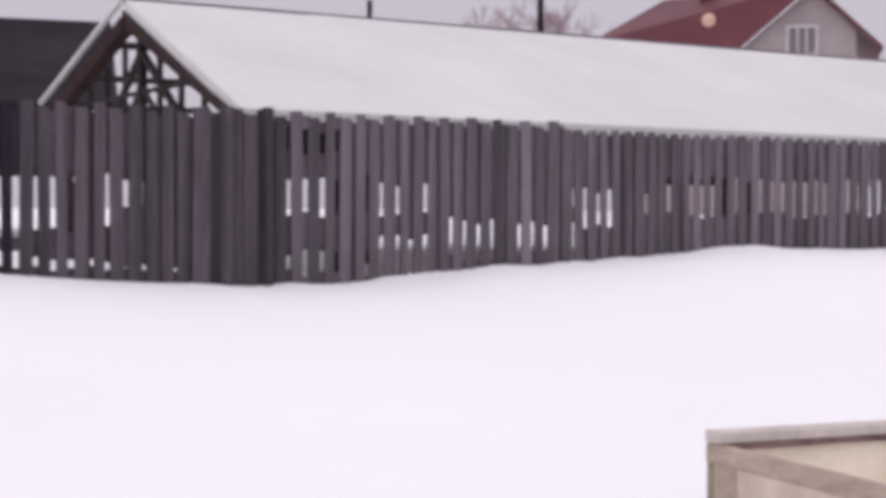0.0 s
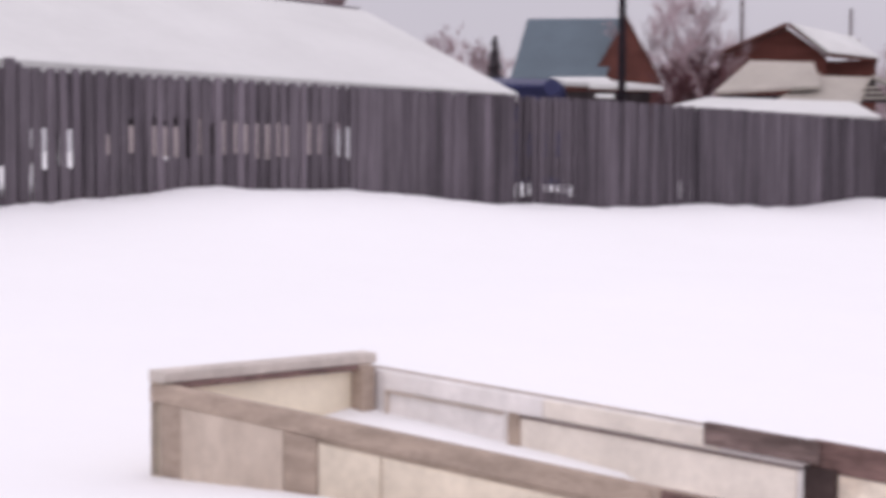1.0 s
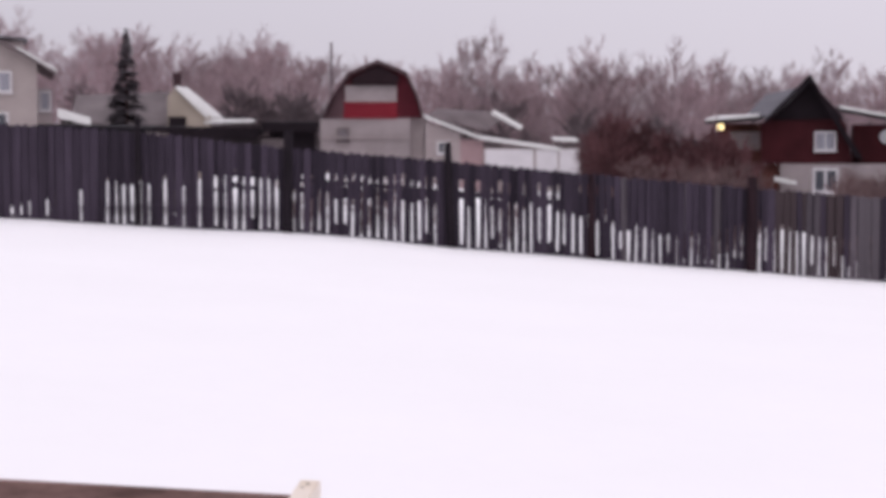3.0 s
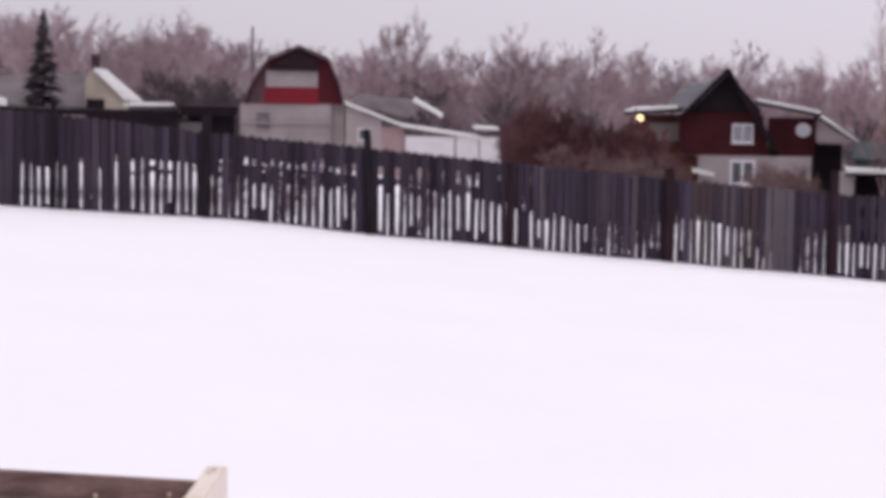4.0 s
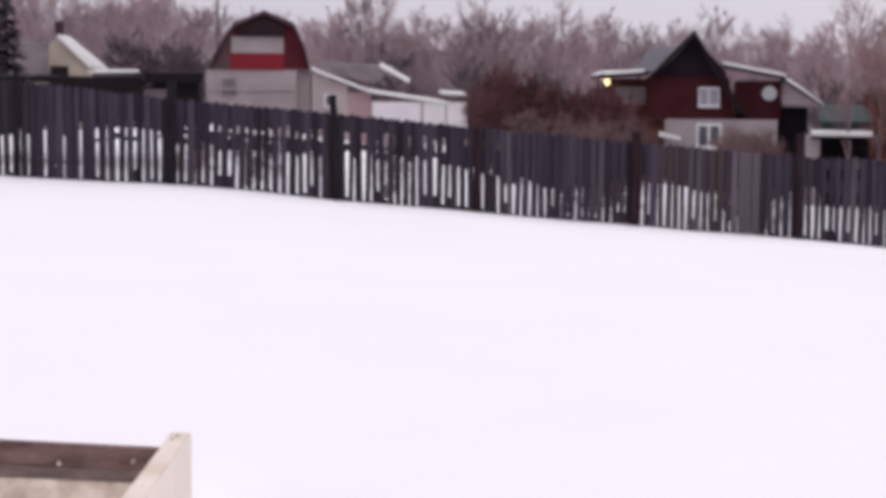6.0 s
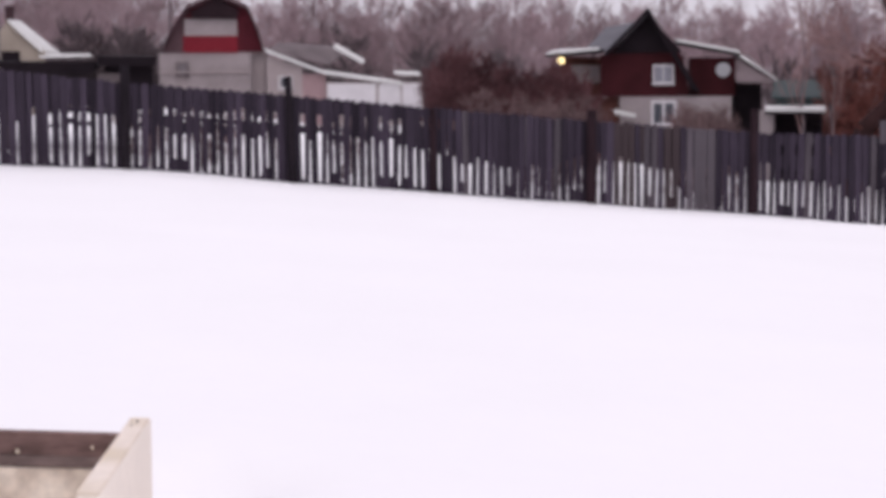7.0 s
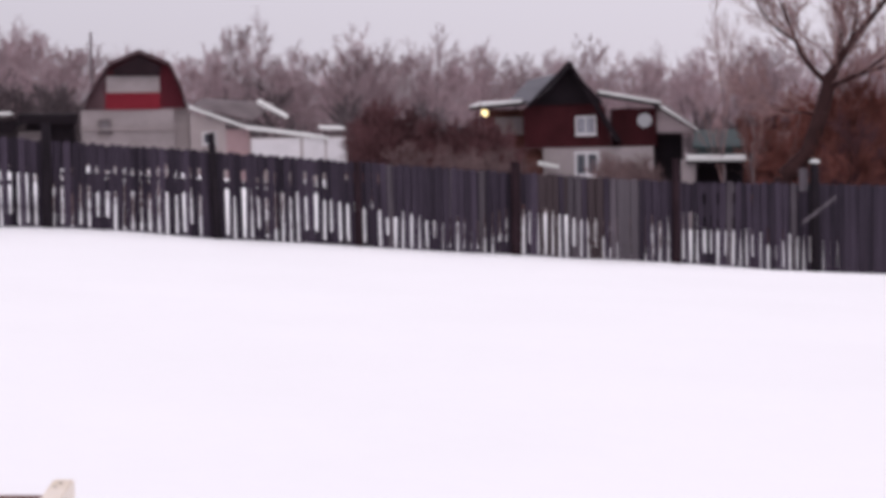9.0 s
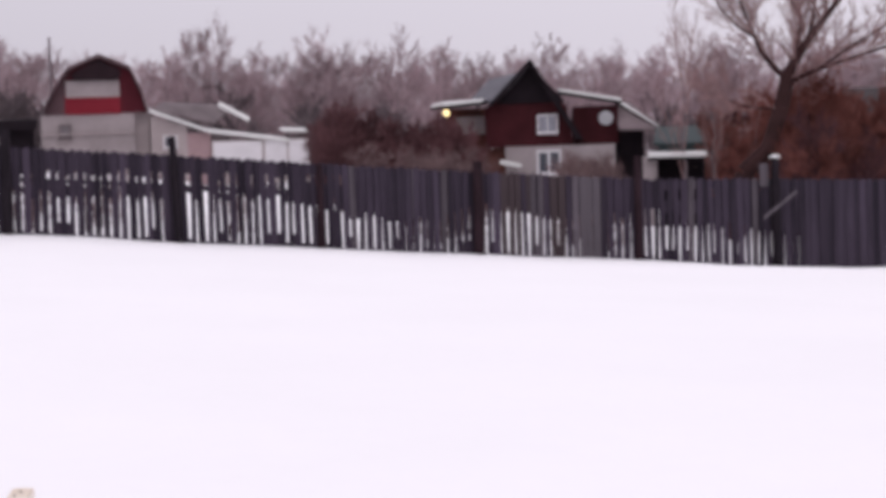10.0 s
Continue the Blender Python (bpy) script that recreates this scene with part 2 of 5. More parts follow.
TWIGS_RED = material("red_brown_twigs", (0.095, 0.045, 0.049), 0.95, 0.25, 0.5, 4, bump=0.0, by_object=0.25)
TWIGS_TREE = material("brown_crown_twigs", (0.29, 0.185, 0.182), 0.95, 0.25, 0.5, 4, bump=0.0)
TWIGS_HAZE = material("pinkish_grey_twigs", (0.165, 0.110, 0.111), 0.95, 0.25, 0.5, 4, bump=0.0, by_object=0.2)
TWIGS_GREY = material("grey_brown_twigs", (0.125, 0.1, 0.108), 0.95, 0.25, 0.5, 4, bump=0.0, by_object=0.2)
TWIGS_RUST = material("rust_brown_twigs", (0.180, 0.068, 0.057), 0.95, 0.25, 0.5, 4, bump=0.0, by_object=0.2)
NEEDLES = material("spruce_needles", (0.060, 0.051, 0.058), 0.9, 0.3, 1.5, 8, bump=0.1)
PANE = glass("window_pane", (0.07, 0.075, 0.09))
GREY_PANE = glass("dusty_window_pane", (0.16, 0.14, 0.15))
PALE_PANE = glass("pale_window_pane", (0.26, 0.26, 0.30))
DISH = material("satellite_dish_paint", (0.42, 0.42, 0.44), 0.5, 0.05, 2, 9, bump=0.0)
LAMP = bpy.data.materials.new("lit_lamp")
LAMP.use_nodes = True
LAMP.node_tree.nodes["Principled BSDF"].inputs["Emission Color"].default_value = (1.0, 0.78, 0.36, 1)
LAMP.node_tree.nodes["Principled BSDF"].inputs["Emission Strength"].default_value = 2.2

# ---- ground: one snow sheet, falling gently to the right, with drifts ----
LEFT_A, LEFT_C = Vector((-16.9, 4.3)), Vector((-9.8, 36.6))
LEFT_LEN = (LEFT_C - LEFT_A).length
LEFT_DIR = (LEFT_C - LEFT_A) / LEFT_LEN
DRIFTS = [  # x, y, height, spread along x, spread along y
    (-16.6, 6.0, 0.30, 2.5, 3.0), (-15.7, 10.5, 0.11, 2.5, 3.0), (-15.0, 14.0, 0.30, 2.5, 2.2), (-14.2, 17.0, 0.43, 2.5, 2.2),
    (-13.4, 20.0, 0.47, 2.5, 2.6), (-12.4, 24.0, 0.25, 2.5, 3.0), (-11.4, 29.0, 0.28, 2.5, 3.5), (-9.9, 35.5, 0.38, 2.6, 3.2),
    (-5.0, 36.5, 0.16, 3.0, 4.0), (-0.5, 36.5, 0.17, 3.0, 4.0), (4.0, 36.5, 0.16, 3.5, 4.0), (14.0, 36.5, -0.13, 3.5, 4.0),
    (19.0, 36.5, -0.15, 3.5, 4.0), (24.0, 36.5, -0.32, 4.0, 4.0), (-4.1, 5.2, 0.08, 1.0, 0.8), (-3.0, 5.0, 0.17, 1.4, 0.8), (-1.2, 4.9, 0.15, 1.5, 0.8), (7.0, 78.0, 1.35, 13.0, 22.0), (5.0, 57.0, 1.0, 7.5, 10.0),
    (0.84, 7.62, -0.30, 0.27, 0.36), (1.0, 7.1, 0.04, 0.5, 0.4), (-0.2, 36.5, -0.04, 2.0, 3.0), (5.6, 36.5, -0.05, 2.0, 3.0), (12.6, 36.5, 0.05, 1.5, 3.0), (21.0, 36.5, -0.07, 2.5, 3.0),
]


def ground_z(x, y):
    xc = 42 * math.tanh(x / 42)
    z = -0.25 - 0.064 * xc + 0.008 * min(max(y, -10), 60)
    for cx, cy, h, sx, sy in DRIFTS:
        a = ((x - cx) / sx) ** 2 + ((y - cy) / sy) ** 2
        if a < 12:
            z += h * math.exp(-a)
    z += 0.03 * noise.noise((x * 0.22, y * 0.22, 3.1)) + 0.012 * noise.noise((x * 0.9, y * 0.9, 7.7))
    off = (x - LEFT_A.x) * LEFT_DIR.y - (y - LEFT_A.y) * LEFT_DIR.x
    if abs(off) < 2 and 9 < y < 32:
        z += 0.05 * math.exp(-(off / 0.8) ** 2) * noise.noise((x * 2.0, y * 2.0, 0.4))
    return z


def steps(lo, hi, fine_lo, fine_hi, fine, growth):
    a = list(np.arange(fine_lo, fine_hi + fine / 2, fine))
    s = fine
    while a[-1] < hi:
        s *= growth
        a.append(a[-1] + s)
    s = fine
    while a[0] > lo:
        s *= growth
        a.insert(0, a[0] - s)
    return a


def build_ground():
    xs, ys = steps(-2500, 2500, -20, 28, 0.24, 1.15), steps(-300, 3000, 3, 40, 0.24, 1.15)
    verts = [(x, y, ground_z(x, y)) for y in ys for x in xs]
    w = len(xs)
    faces = [(j * w + i, j * w + i + 1, (j + 1) * w + i + 1, (j + 1) * w + i) for j in range(len(ys) - 1) for i in range(w - 1)]
    me = bpy.data.meshes.new("ground")
    me.from_pydata(verts, [], faces)
    me.materials.append(SNOW)
    me.shade_smooth()
    tagged(new("ground", me), "smooth untrodden deep white snow over a sloping yard", "snow", kind="structure")


build_ground()

# ---- board fences ----
LEFT_TURN = 90 - math.degrees(math.atan2(LEFT_DIR.x, LEFT_DIR.y))


def rail_between(name, p, q, h, t, mat, parent):
    """A beam between two points, h high and t thick, in the parent's frame (which stands unturned at its base)."""
    bm = bmesh.new()
    p, q = Vector(p), Vector(q)
    d = (q - p)
    s = Vector((-d.y, d.x, 0)).normalized() * (t / 2)
    u = Vector((0, 0, h / 2))
    hexa(bm, [p - s - u, q - s - u, q + s - u, p + s - u, p - s + u, q - s + u, q + s + u, p + s + u])
    return part(name, bm, mat, parent)


def board_mesh(name, w, cut, mat):
    """A rough board of unit height with an uneven top and chipped edges; scaled in height by its object."""
    bm = bmesh.new()
    h, t = w / 2, 0.011
    prof = [(-h, 0), (h * 0.97, 0), (h, 0.45), (h * 0.94, 1.0 - cut * 0.4), (h * 0.1, 1.0), (-h * 0.96, 1.0 - cut)]
    return finish(prism(prof, -t, t, bm), name, mat)


def set_boards(parent, start, direction, length, pitch, tops, gap_at, holes_at, mat_of, meshes, rng, turn, name="board", tilt=1.0, ragged=0.03):
    """Boards side by side; behind each gap, boards added to keep it dark close all but the holes that holes_at gives as
    (low, high) heights.
    """
    s, n = 0.0, 0
    bx, by, bz = parent.location
    while s < length:
        gap = gap_at(s)
        w = pitch * rng.uniform(0.86, 1.12)
        x, y = start.x + direction.x * (s + w / 2), start.y + direction.y * (s + w / 2)
        top = tops(s, n) + rng.uniform(-1, 1) * ragged
        bottom = ground_z(x, y) - 0.12
        ob = new(name, rng.choice(meshes[mat_of(s)]))
        ob.parent = parent
        ob.scale = ((w - gap) / 0.15, 1.0 + rng.uniform(0, 0.5), top - bottom)
        off = rng.uniform(-0.012, 0.012)
        ob.location = (x - direction.y * off - bx, y + direction.x * off - by, bottom - bz)
        ob.rotation_euler = (radians(rng.uniform(-0.6, 0.6)), radians(rng.uniform(-1, 1) * (tilt if gap > 0.012 else 0.3)), -radians(turn))
        if gap > 0.002:
            z, spans = bottom, []
            for lo, hi in sorted(holes_at(s + w)) if gap > 0.012 else ():
                if lo - z > 0.03:
                    spans.append((z, lo))
                z = max(z, hi)
            if top - 0.05 - z > 0.03:
                spans.append((z, top - 0.05))
            # added fillers stand in for the dark background beyond the gap
            for lo, hi in spans:
                back = new("backing_board", rng.choice(meshes[mat_of(s)]))
                back.parent = parent
                back.scale = ((gap + 0.10) / 0.15, 1.0, hi - lo)
                back.location = (x + direction.x * w / 2 - direction.y * 0.034 - bx, y + direction.y * w / 2 + direction.x * 0.034 - by, lo - bz)
                back.rotation_euler = (0, radians(rng.uniform(-0.7, 0.7)), -radians(turn))
        s += w
        n += 1
    return n


def build_left_fence():
    z0 = ground_z(LEFT_A.x, LEFT_A.y)
    f = thing("board_fence", LEFT_A.x, LEFT_A.y, z0, 0, "tall weathered grey vertical-board fence half buried in a snowdrift", "fence")
    at = lambda s, z, back=0.0: ((LEFT_DIR * s).x - LEFT_DIR.y * back, (LEFT_DIR * s).y + LEFT_DIR.x * back, z)
    for z, deep, sa, sb in ((2.38, 0.14, 0, LEFT_LEN - 0.2), (1.40, 0.14, 0, 5.7), (1.62, 0.12, 5.75, 8.4)):
        rail_between("rail", at(sa, z, 0.06), at(sb, z, 0.06), deep, 0.05, FENCE_GREY, f)
    s = 1.0
    while s < LEFT_LEN:
        px, py = LEFT_A.x + LEFT_DIR.x * s, LEFT_A.y + LEFT_DIR.y * s
        x, y, _ = at(s, 0, 0.14)
        part("post", blk(x - 0.06, x + 0.06, y - 0.06, y + 0.06, ground_z(px, py) - 0.2, 2.75), SHED_WOOD, f)
        s += 3.1
    # the gate by the shed's gable: two thick posts and a tight leaf
    for s in (5.72, 6.22):
        x, y, _ = at(s, 0, -0.05)
        part("gate_post", blk(x - 0.05, x + 0.05, y - 0.05, y + 0.05, 0.6, 2.98), FENCE_MID, f)
    rng = random.Random(5)
    meshes = {0: [board_mesh("board", 0.15, rng.uniform(0, 0.006), FENCE_GREY) for _ in range(4)],
              1: [board_mesh("board", 0.15, rng.uniform(0, 0.006), FENCE_DARK) for _ in range(3)],
              2: [board_mesh("board", 0.15, rng.uniform(0, 0.006), FENCE_MID) for _ in range(3)],
              3: [board_mesh("board", 0.15, rng.uniform(0, 0.004), FENCE_GREY_DARKER) for _ in range(4)]}

    # stretches of the fence: from, to, gap, then holes as share of gaps that have one, low, high
    stretches = (
        (0.0, 3.4, 0.07, ((1.0, 1.12, 2.21),)), (3.4, 4.5, 0.07, ((1.0, 1.11, 1.24), (0.75, 1.58, 2.21))),
        (4.5, 5.15, 0.05, ((0.8, 1.13, 1.2), (0.3, 1.8, 2.1))), (6.15, 7.2, 0.07, ((1.0, 1.06, 1.3), (1.0, 1.75, 2.22), (0.8, 2.5, 2.76))), (7.2, 7.7, 0.065, ((0.9, 1.06, 1.38), (0.4, 1.75, 2.22), (0.4, 2.5, 2.7))),
        (7.7, 8.4, 0.065, ((0.9, 1.07, 1.5), (0.4, 1.78, 2.14))), (8.4, 10.5, 0.053, ((0.7, 1.22, 1.7), (0.25, 1.85, 2.1))),
        (10.6, 11.1, 0.07, ((1.0, 1.62, 2.11),)), (11.1, 11.9, 0.07, ((0.4, 1.75, 2.08),)), (11.9, 13.1, 0.075, ((0.95, 1.78, 2.33),)),
        (13.1, 16.0, 0.075, ((0.8, 1.8, 2.3),)), (19.7, 21.4, 0.075, ((0.7, 1.22, 1.5), (0.4, 1.85, 2.3))),
        (22.8, 23.1, 0.08, ((1.0, 1.15, 1.5), (1.0, 1.95, 2.2))), (24.1, 25.1, 0.06, ((0.6, 1.1, 1.49),)))

    def stretch(s):
        return next((r for r in stretches if r[0] <= s < r[1]), None)

    def gap(s):
        r = stretch(s)
        return r[2] * rng.uniform(0.8, 1.15) if r else rng.choice((0.003, 0.003, 0.006))

    def holes(s):
        r = stretch(s) or (0, 0, 0, ())
        return [(lo + rng.uniform(-0.05, 0.06), hi + rng.uniform(-0.07, 0.03)) for share, lo, hi in r[3] if rng.random() < share]

    def tops(s, n):
        if s < 10.2:
            return 2.90 + (0.06 if n % 2 else 0.0)
        return 2.872 if s < 20.5 else 2.89 - 0.006 * (s - 20.5)
    set_boards(f, LEFT_A, LEFT_DIR, LEFT_LEN - 0.2, 0.198, tops, gap, holes, lambda s: 1 if s < 3.2 else (2 if s < 6.3 else (3 if s > 17.5 or rng.random() < 0.3 else 0)), meshes, rng, -LEFT_TURN, tilt=0.5, ragged=0.008)
    last = new("short_board", rng.choice(meshes[0]))
    last.parent = f
    last.scale = (1.1, 1.2, 0.96)
    x, y, _ = at(LEFT_LEN - 0.1, 0)
    last.location, last.rotation_euler = (x, y, 1.88 - z0), (0, 0, radians(LEFT_TURN))
    return f


RIGHT_A, RIGHT_DIR = Vector((-9.75, 36.6)), Vector((1, 0))
RIGHT_X = (-9.8, -5.2, -1.7, 1.7, 5.5, 8.9, 12.6, 16.8, 20.7, 27.0)
RIGHT_TOP = (3.02, 2.68, 2.49, 2.14, 1.83, 1.53, 1.22, 0.90, 0.76, 0.50)


def build_right_fence():
    z0 = ground_z(RIGHT_A.x, RIGHT_A.y)
    f = thing("picket_fence", RIGHT_A.x, RIGHT_A.y, z0, 0, "long dark gappy picket fence with tall tarred posts in snow", "fence")
    top = lambda s: float(np.interp(RIGHT_A.x + s, RIGHT_X, RIGHT_TOP))
    posts = ((-5.2, 3.17, 0.10), (-1.5, 2.72, 0.07), (1.85, 2.50, 0.12), (5.55, 2.24, 0.10), (8.9, 1.52, 0.09), (12.8, 1.45, 0.14), (17.0, 1.45, 0.11), (20.85, 1.28, 0.12), (25.0, 0.85, 0.10))
    for x, z, r in posts:
        bm = bmesh.new()
        g = ground_z(x, 36.5) - 0.2
        lean = 0.05 if abs(x - 5.55) < 0.1 else 0.0
        tube(bm, (x - RIGHT_A.x + lean, -0.12, g), (x - RIGHT_A.x - lean, -0.12, z), r * 1.05, r * 0.85, 8)
        part("post", bm, POST_BROWN if 8 < x < 18 else POST_DARK, f)
    for a, b in zip(RIGHT_X, RIGHT_X[1:]):
        for down, deep in ((0.16, 0.2), (0.72, 0.1)):
            ta, tb = top(a - RIGHT_A.x), top(b - RIGHT_A.x)
            rail_between("rail", (a - RIGHT_A.x, 0.05, ta - down), (b - RIGHT_A.x, 0.05, tb - down), deep, 0.05, FENCE_DARK, f)
    rng = random.Random(11)
    meshes = {0: [board_mesh("picket", 0.15, rng.uniform(0, 0.04), FENCE_DARK) for _ in range(5)],
              1: [board_mesh("picket", 0.15, rng.uniform(0, 0.03), DOOR_GREY) for _ in range(2)],
              2: [board_mesh("picket", 0.15, rng.uniform(0, 0.03), DULL_BROWN) for _ in range(2)],
              3: [board_mesh("picket", 0.15, rng.uniform(0, 0.03), POST_DARK) for _ in range(2)],
              4: [board_mesh("picket", 0.15, rng.uniform(0, 0.03), FENCE_MID) for _ in range(3)]}

    def gap(s):
        x = RIGHT_A.x + s
        if x < -6.5:
            return rng.choice((0.002, 0.002, 0.004, 0.03 if x > -8.4 else 0.003))
        if x < -3.4:
            return rng.choice((0.004, 0.03, 0.04))
        if 15.4 < x < 16.0 or x > 21.2:
            return rng.choice((0.003, 0.003, 0.02))
        if x < -0.8:
            return rng.choice((0.03, 0.038, 0.045, 0.012))
        if x < 1.5:
            return rng.choice((0.03, 0.04, 0.05, 0.012))
        if x > 11.9:
            return rng.choice((0.04, 0.05, 0.06, 0.055, 0.045, 0.02))
        if 8.6 < x < 11.9:
            return rng.choice((0.015, 0.035, 0.045, 0.05))
        return rng.choice((0.035, 0.045, 0.05, 0.06, 0.045, 0.05, 0.012))

    # the height up to which the long slits reach, and the short ones over the rail
    slit_x = (-9.8, -6, -4.6, -3.1, -1.9, 2.3, 3.8, 7.9, 9.3, 10.7, 12.2, 12.7, 14.5, 17.0, 18.0, 18.7, 20.2, 21.2, 28)
    slit_z = (1.05, 0.97, 1.08, 1.26, 1.43, 1.08, 0.98, 0.80, 0.40, 0.14, 0.22, 0.45, 0.0, 0.05, 0.1, -0.18, -0.48, -0.7, -1.3)

    def holes(s):
        x = RIGHT_A.x + s
        g = ground_z(x, 36.5)
        hi = float(np.interp(x, slit_x, slit_z))
        low = g + rng.choice((0.02, 0.03, 0.05, 0.1, 0.3))
        got = [(low, hi + rng.uniform(-0.16, 0.1))] if x > -3.4 else [(g + 0.1, g + 0.1 + (hi - g) * rng.uniform(0.2, 0.75))]
        over = float(np.interp(x, (-0.5, 2.3, 3.7, 7.9, 9.6), (1.55, 1.48, 1.49, 1.18, 1.34)))
        if -1.0 < x < 9.6 and rng.random() < 0.8:
            got.append((over - rng.choice((0.18, 0.26, 0.34)), over + rng.uniform(-0.1, 0.12)))
        if 17.8 < x < 19.2 and rng.random() < 0.5:
            got.append((0.3, 0.55))
        if 8.6 < x < 9.6:
            got[0] = (over - 0.9, over - 0.45) if rng.random() < 0.4 else got[0]
        return [(a, b) for a, b in got if b > a + 0.04]

    def kind(s):
        x = RIGHT_A.x + s
        if x < -8.3:
            return 3
        if 15.42 < x < 15.9:
            return 1
        if 13.2 < x < 15.0 and rng.random() < 0.5:
            return 2
        return 4 if x > 9 and rng.random() < 0.1 else 0
    set_boards(f, RIGHT_A, RIGHT_DIR, 37.0, 0.196, lambda s, n: top(s), gap, holes, kind, meshes, rng, 0, "picket", 1.2, 0.014)
    # a pale board nailed slantwise over the last tall post, and one upright beside it
    rail_between("brace", (20.42 - RIGHT_A.x, -0.27, -0.24), (21.38 - RIGHT_A.x, -0.27, 0.40), 0.11, 0.025, DOOR_GREY, f)
    part("short_board", blk(20.45 - RIGHT_A.x, 20.70 - RIGHT_A.x, -0.06, -0.03, 0.55, 1.14), DOOR_GREY, f)
    # a cushion of snow on one post
    cap = thing("snow_cap", 20.85, 36.48, 1.275, 0, "small cushion of snow on top of a tarred post", "snow")
    bm = bmesh.new()
    bmesh.ops.create_uvsphere(bm, u_segments=14, v_segments=8, radius=0.15)
    for v in bm.verts:
        v.co.z = (v.co.z * 0.55 if v.co.z > 0 else v.co.z * 0.05) + 0.006
        v.co.x += 0.02 * noise.noise(v.co * 7)
    bmesh.ops.translate(bm, verts=bm.verts[:], vec=(0, 0, BASE[cap]))
    part("cushion", bm, ROOF_SNOW, cap, "", True)


# ---- long shed with a snow-covered roof behind the left fence ----
def build_shed():
    # along the fence, then away from it
    n = Vector((-LEFT_DIR.y, LEFT_DIR.x))
    e0 = Vector((-15.94, 10.52))
    z0 = ground_z(e0.x, e0.y)
    s = thing("shed", e0.x, e0.y, z0, 0, "long open timber shed under a thick snow-covered gable roof", "shed")
    L = 13.85

    def at(a, w, z):
        p = LEFT_DIR * a + n * w
        return (p.x, p.y, z)
    half, eave, ridge0, ridge1, feave = 4.45, 2.93, 4.72, 4.60, 3.58
    snow = bmesh.new()
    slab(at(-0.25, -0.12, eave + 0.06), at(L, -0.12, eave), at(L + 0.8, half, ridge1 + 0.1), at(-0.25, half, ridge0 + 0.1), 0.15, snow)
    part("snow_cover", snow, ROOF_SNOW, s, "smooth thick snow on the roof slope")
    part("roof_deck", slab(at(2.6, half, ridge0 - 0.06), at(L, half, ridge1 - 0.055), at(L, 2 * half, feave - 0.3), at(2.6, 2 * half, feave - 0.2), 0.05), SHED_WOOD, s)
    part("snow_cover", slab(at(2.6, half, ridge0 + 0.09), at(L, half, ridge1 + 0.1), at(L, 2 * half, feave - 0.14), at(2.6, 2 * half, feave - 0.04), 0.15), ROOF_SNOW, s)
    for k in (0.33, 0.66, 0.97):
        rail_between("purlin", at(-0.2, half * (1 + k), ridge0 + (feave - ridge0) * k), at(2.58, half * (1 + k), ridge0 + (feave - ridge0) * k), 0.1, 0.08, SHED_WOOD, s)
    part("edge_roof", slab(at(-0.35, half, ridge0 + 0.1), at(-0.28, half, ridge0 + 0.1), at(-0.28, 2 * half, feave + 0.1), at(-0.35, 2 * half, feave + 0.1), 0.06), ROOF_SNOW, s)
    rail_between("ridge_board", at(-0.3, half + 0.06, ridge0 + 0.10), at(L + 0.7, half + 0.06, ridge1 + 0.10), 0.09, 0.05, FENCE_GREY, s)
    part("roof_deck", slab(at(-0.3, -0.15, eave - 0.09), at(L, -0.15, eave - 0.155), at(L + 0.8, half, ridge1 - 0.055), at(-0.3, half, ridge0 - 0.055), 0.05), SHED_WOOD, s)
    for w in (0.15, half, 2 * half - 0.2):
        for a in (0.1, 3.5, 7.0, 10.5, L - 0.2):
            zt = (eave - 0.2) if w < 1 else (ridge0 - 0.35 if w < 4 else feave - 0.4)
            x, y, _ = at(a, w, 0)
            part("post", blk(x - 0.06, x + 0.06, y - 0.06, y + 0.06, z0 - 0.3, zt - 0.1), SHED_WOOD, s)
    for w, z in ((0.1, eave - 0.25), (2 * half - 0.15, feave - 0.45)):
        rail_between("wall_plate", at(0, w, z), at(L, w, z), 0.16, 0.1, SHED_WOOD, s)
    # rear wall: header boards above a long opening, low boards below
    for a in np.arange(0.0, L, 1.0):
        for zl, zh in ((2.5, 3.2),):
            bm = bmesh.new()
            p, q = at(a, 2 * half - 0.25, 0), at(min(a + 0.97, L), 2 * half - 0.25, 0)
            hexa(bm, [(p[0], p[1], zl), (q[0], q[1], zl), (q[0] - 0.03, q[1] + 0.01, zl), (p[0] - 0.03, p[1] + 0.01, zl), (p[0], p[1], zh), (q[0], q[1], zh), (q[0] - 0.03, q[1] + 0.01, zh), (p[0] - 0.03, p[1] + 0.01, zh)])
            part("wall_board", bm, SHED_WOOD, s)
    # open lattice gable: tie beam, king post, studs and braces
    def beam(w0, z0_, w1, z1, r=0.05, mat=SHED_WOOD, name="brace", a=0.0):
        rail = bmesh.new()
        tube(rail, at(a, w0, z0_), at(a, w1, z1), r, r, 4)
        part(name, rail, mat, s)
    beam(0.05, 2.92, 2 * half - 0.1, 3.15, 0.08, name="tie_beam")
    beam(half, 3.0, half, 4.5, 0.08, name="king_post")
    beam(0.0, 2.85, half, 4.5, 0.1, SHED_RED, "rafter", -0.2)
    beam(half, 4.5, 2 * half, 3.3, 0.14, SHED_RED, "rafter", -0.2)
    for k in (-2.6, -1.7, -0.8, 0.8, 1.7, 2.6):
        zt = 4.5 - abs(k) * (0.37 if k < 0 else 0.26)
        beam(half + k, 3.0, half + k, zt - 0.05, 0.045, name="stud")
    for z in (3.5,):
        r = (4.5 - z) / 0.37
        beam(half - r, z, half + r * 1.1, z + 0.04, 0.04, name="slat")
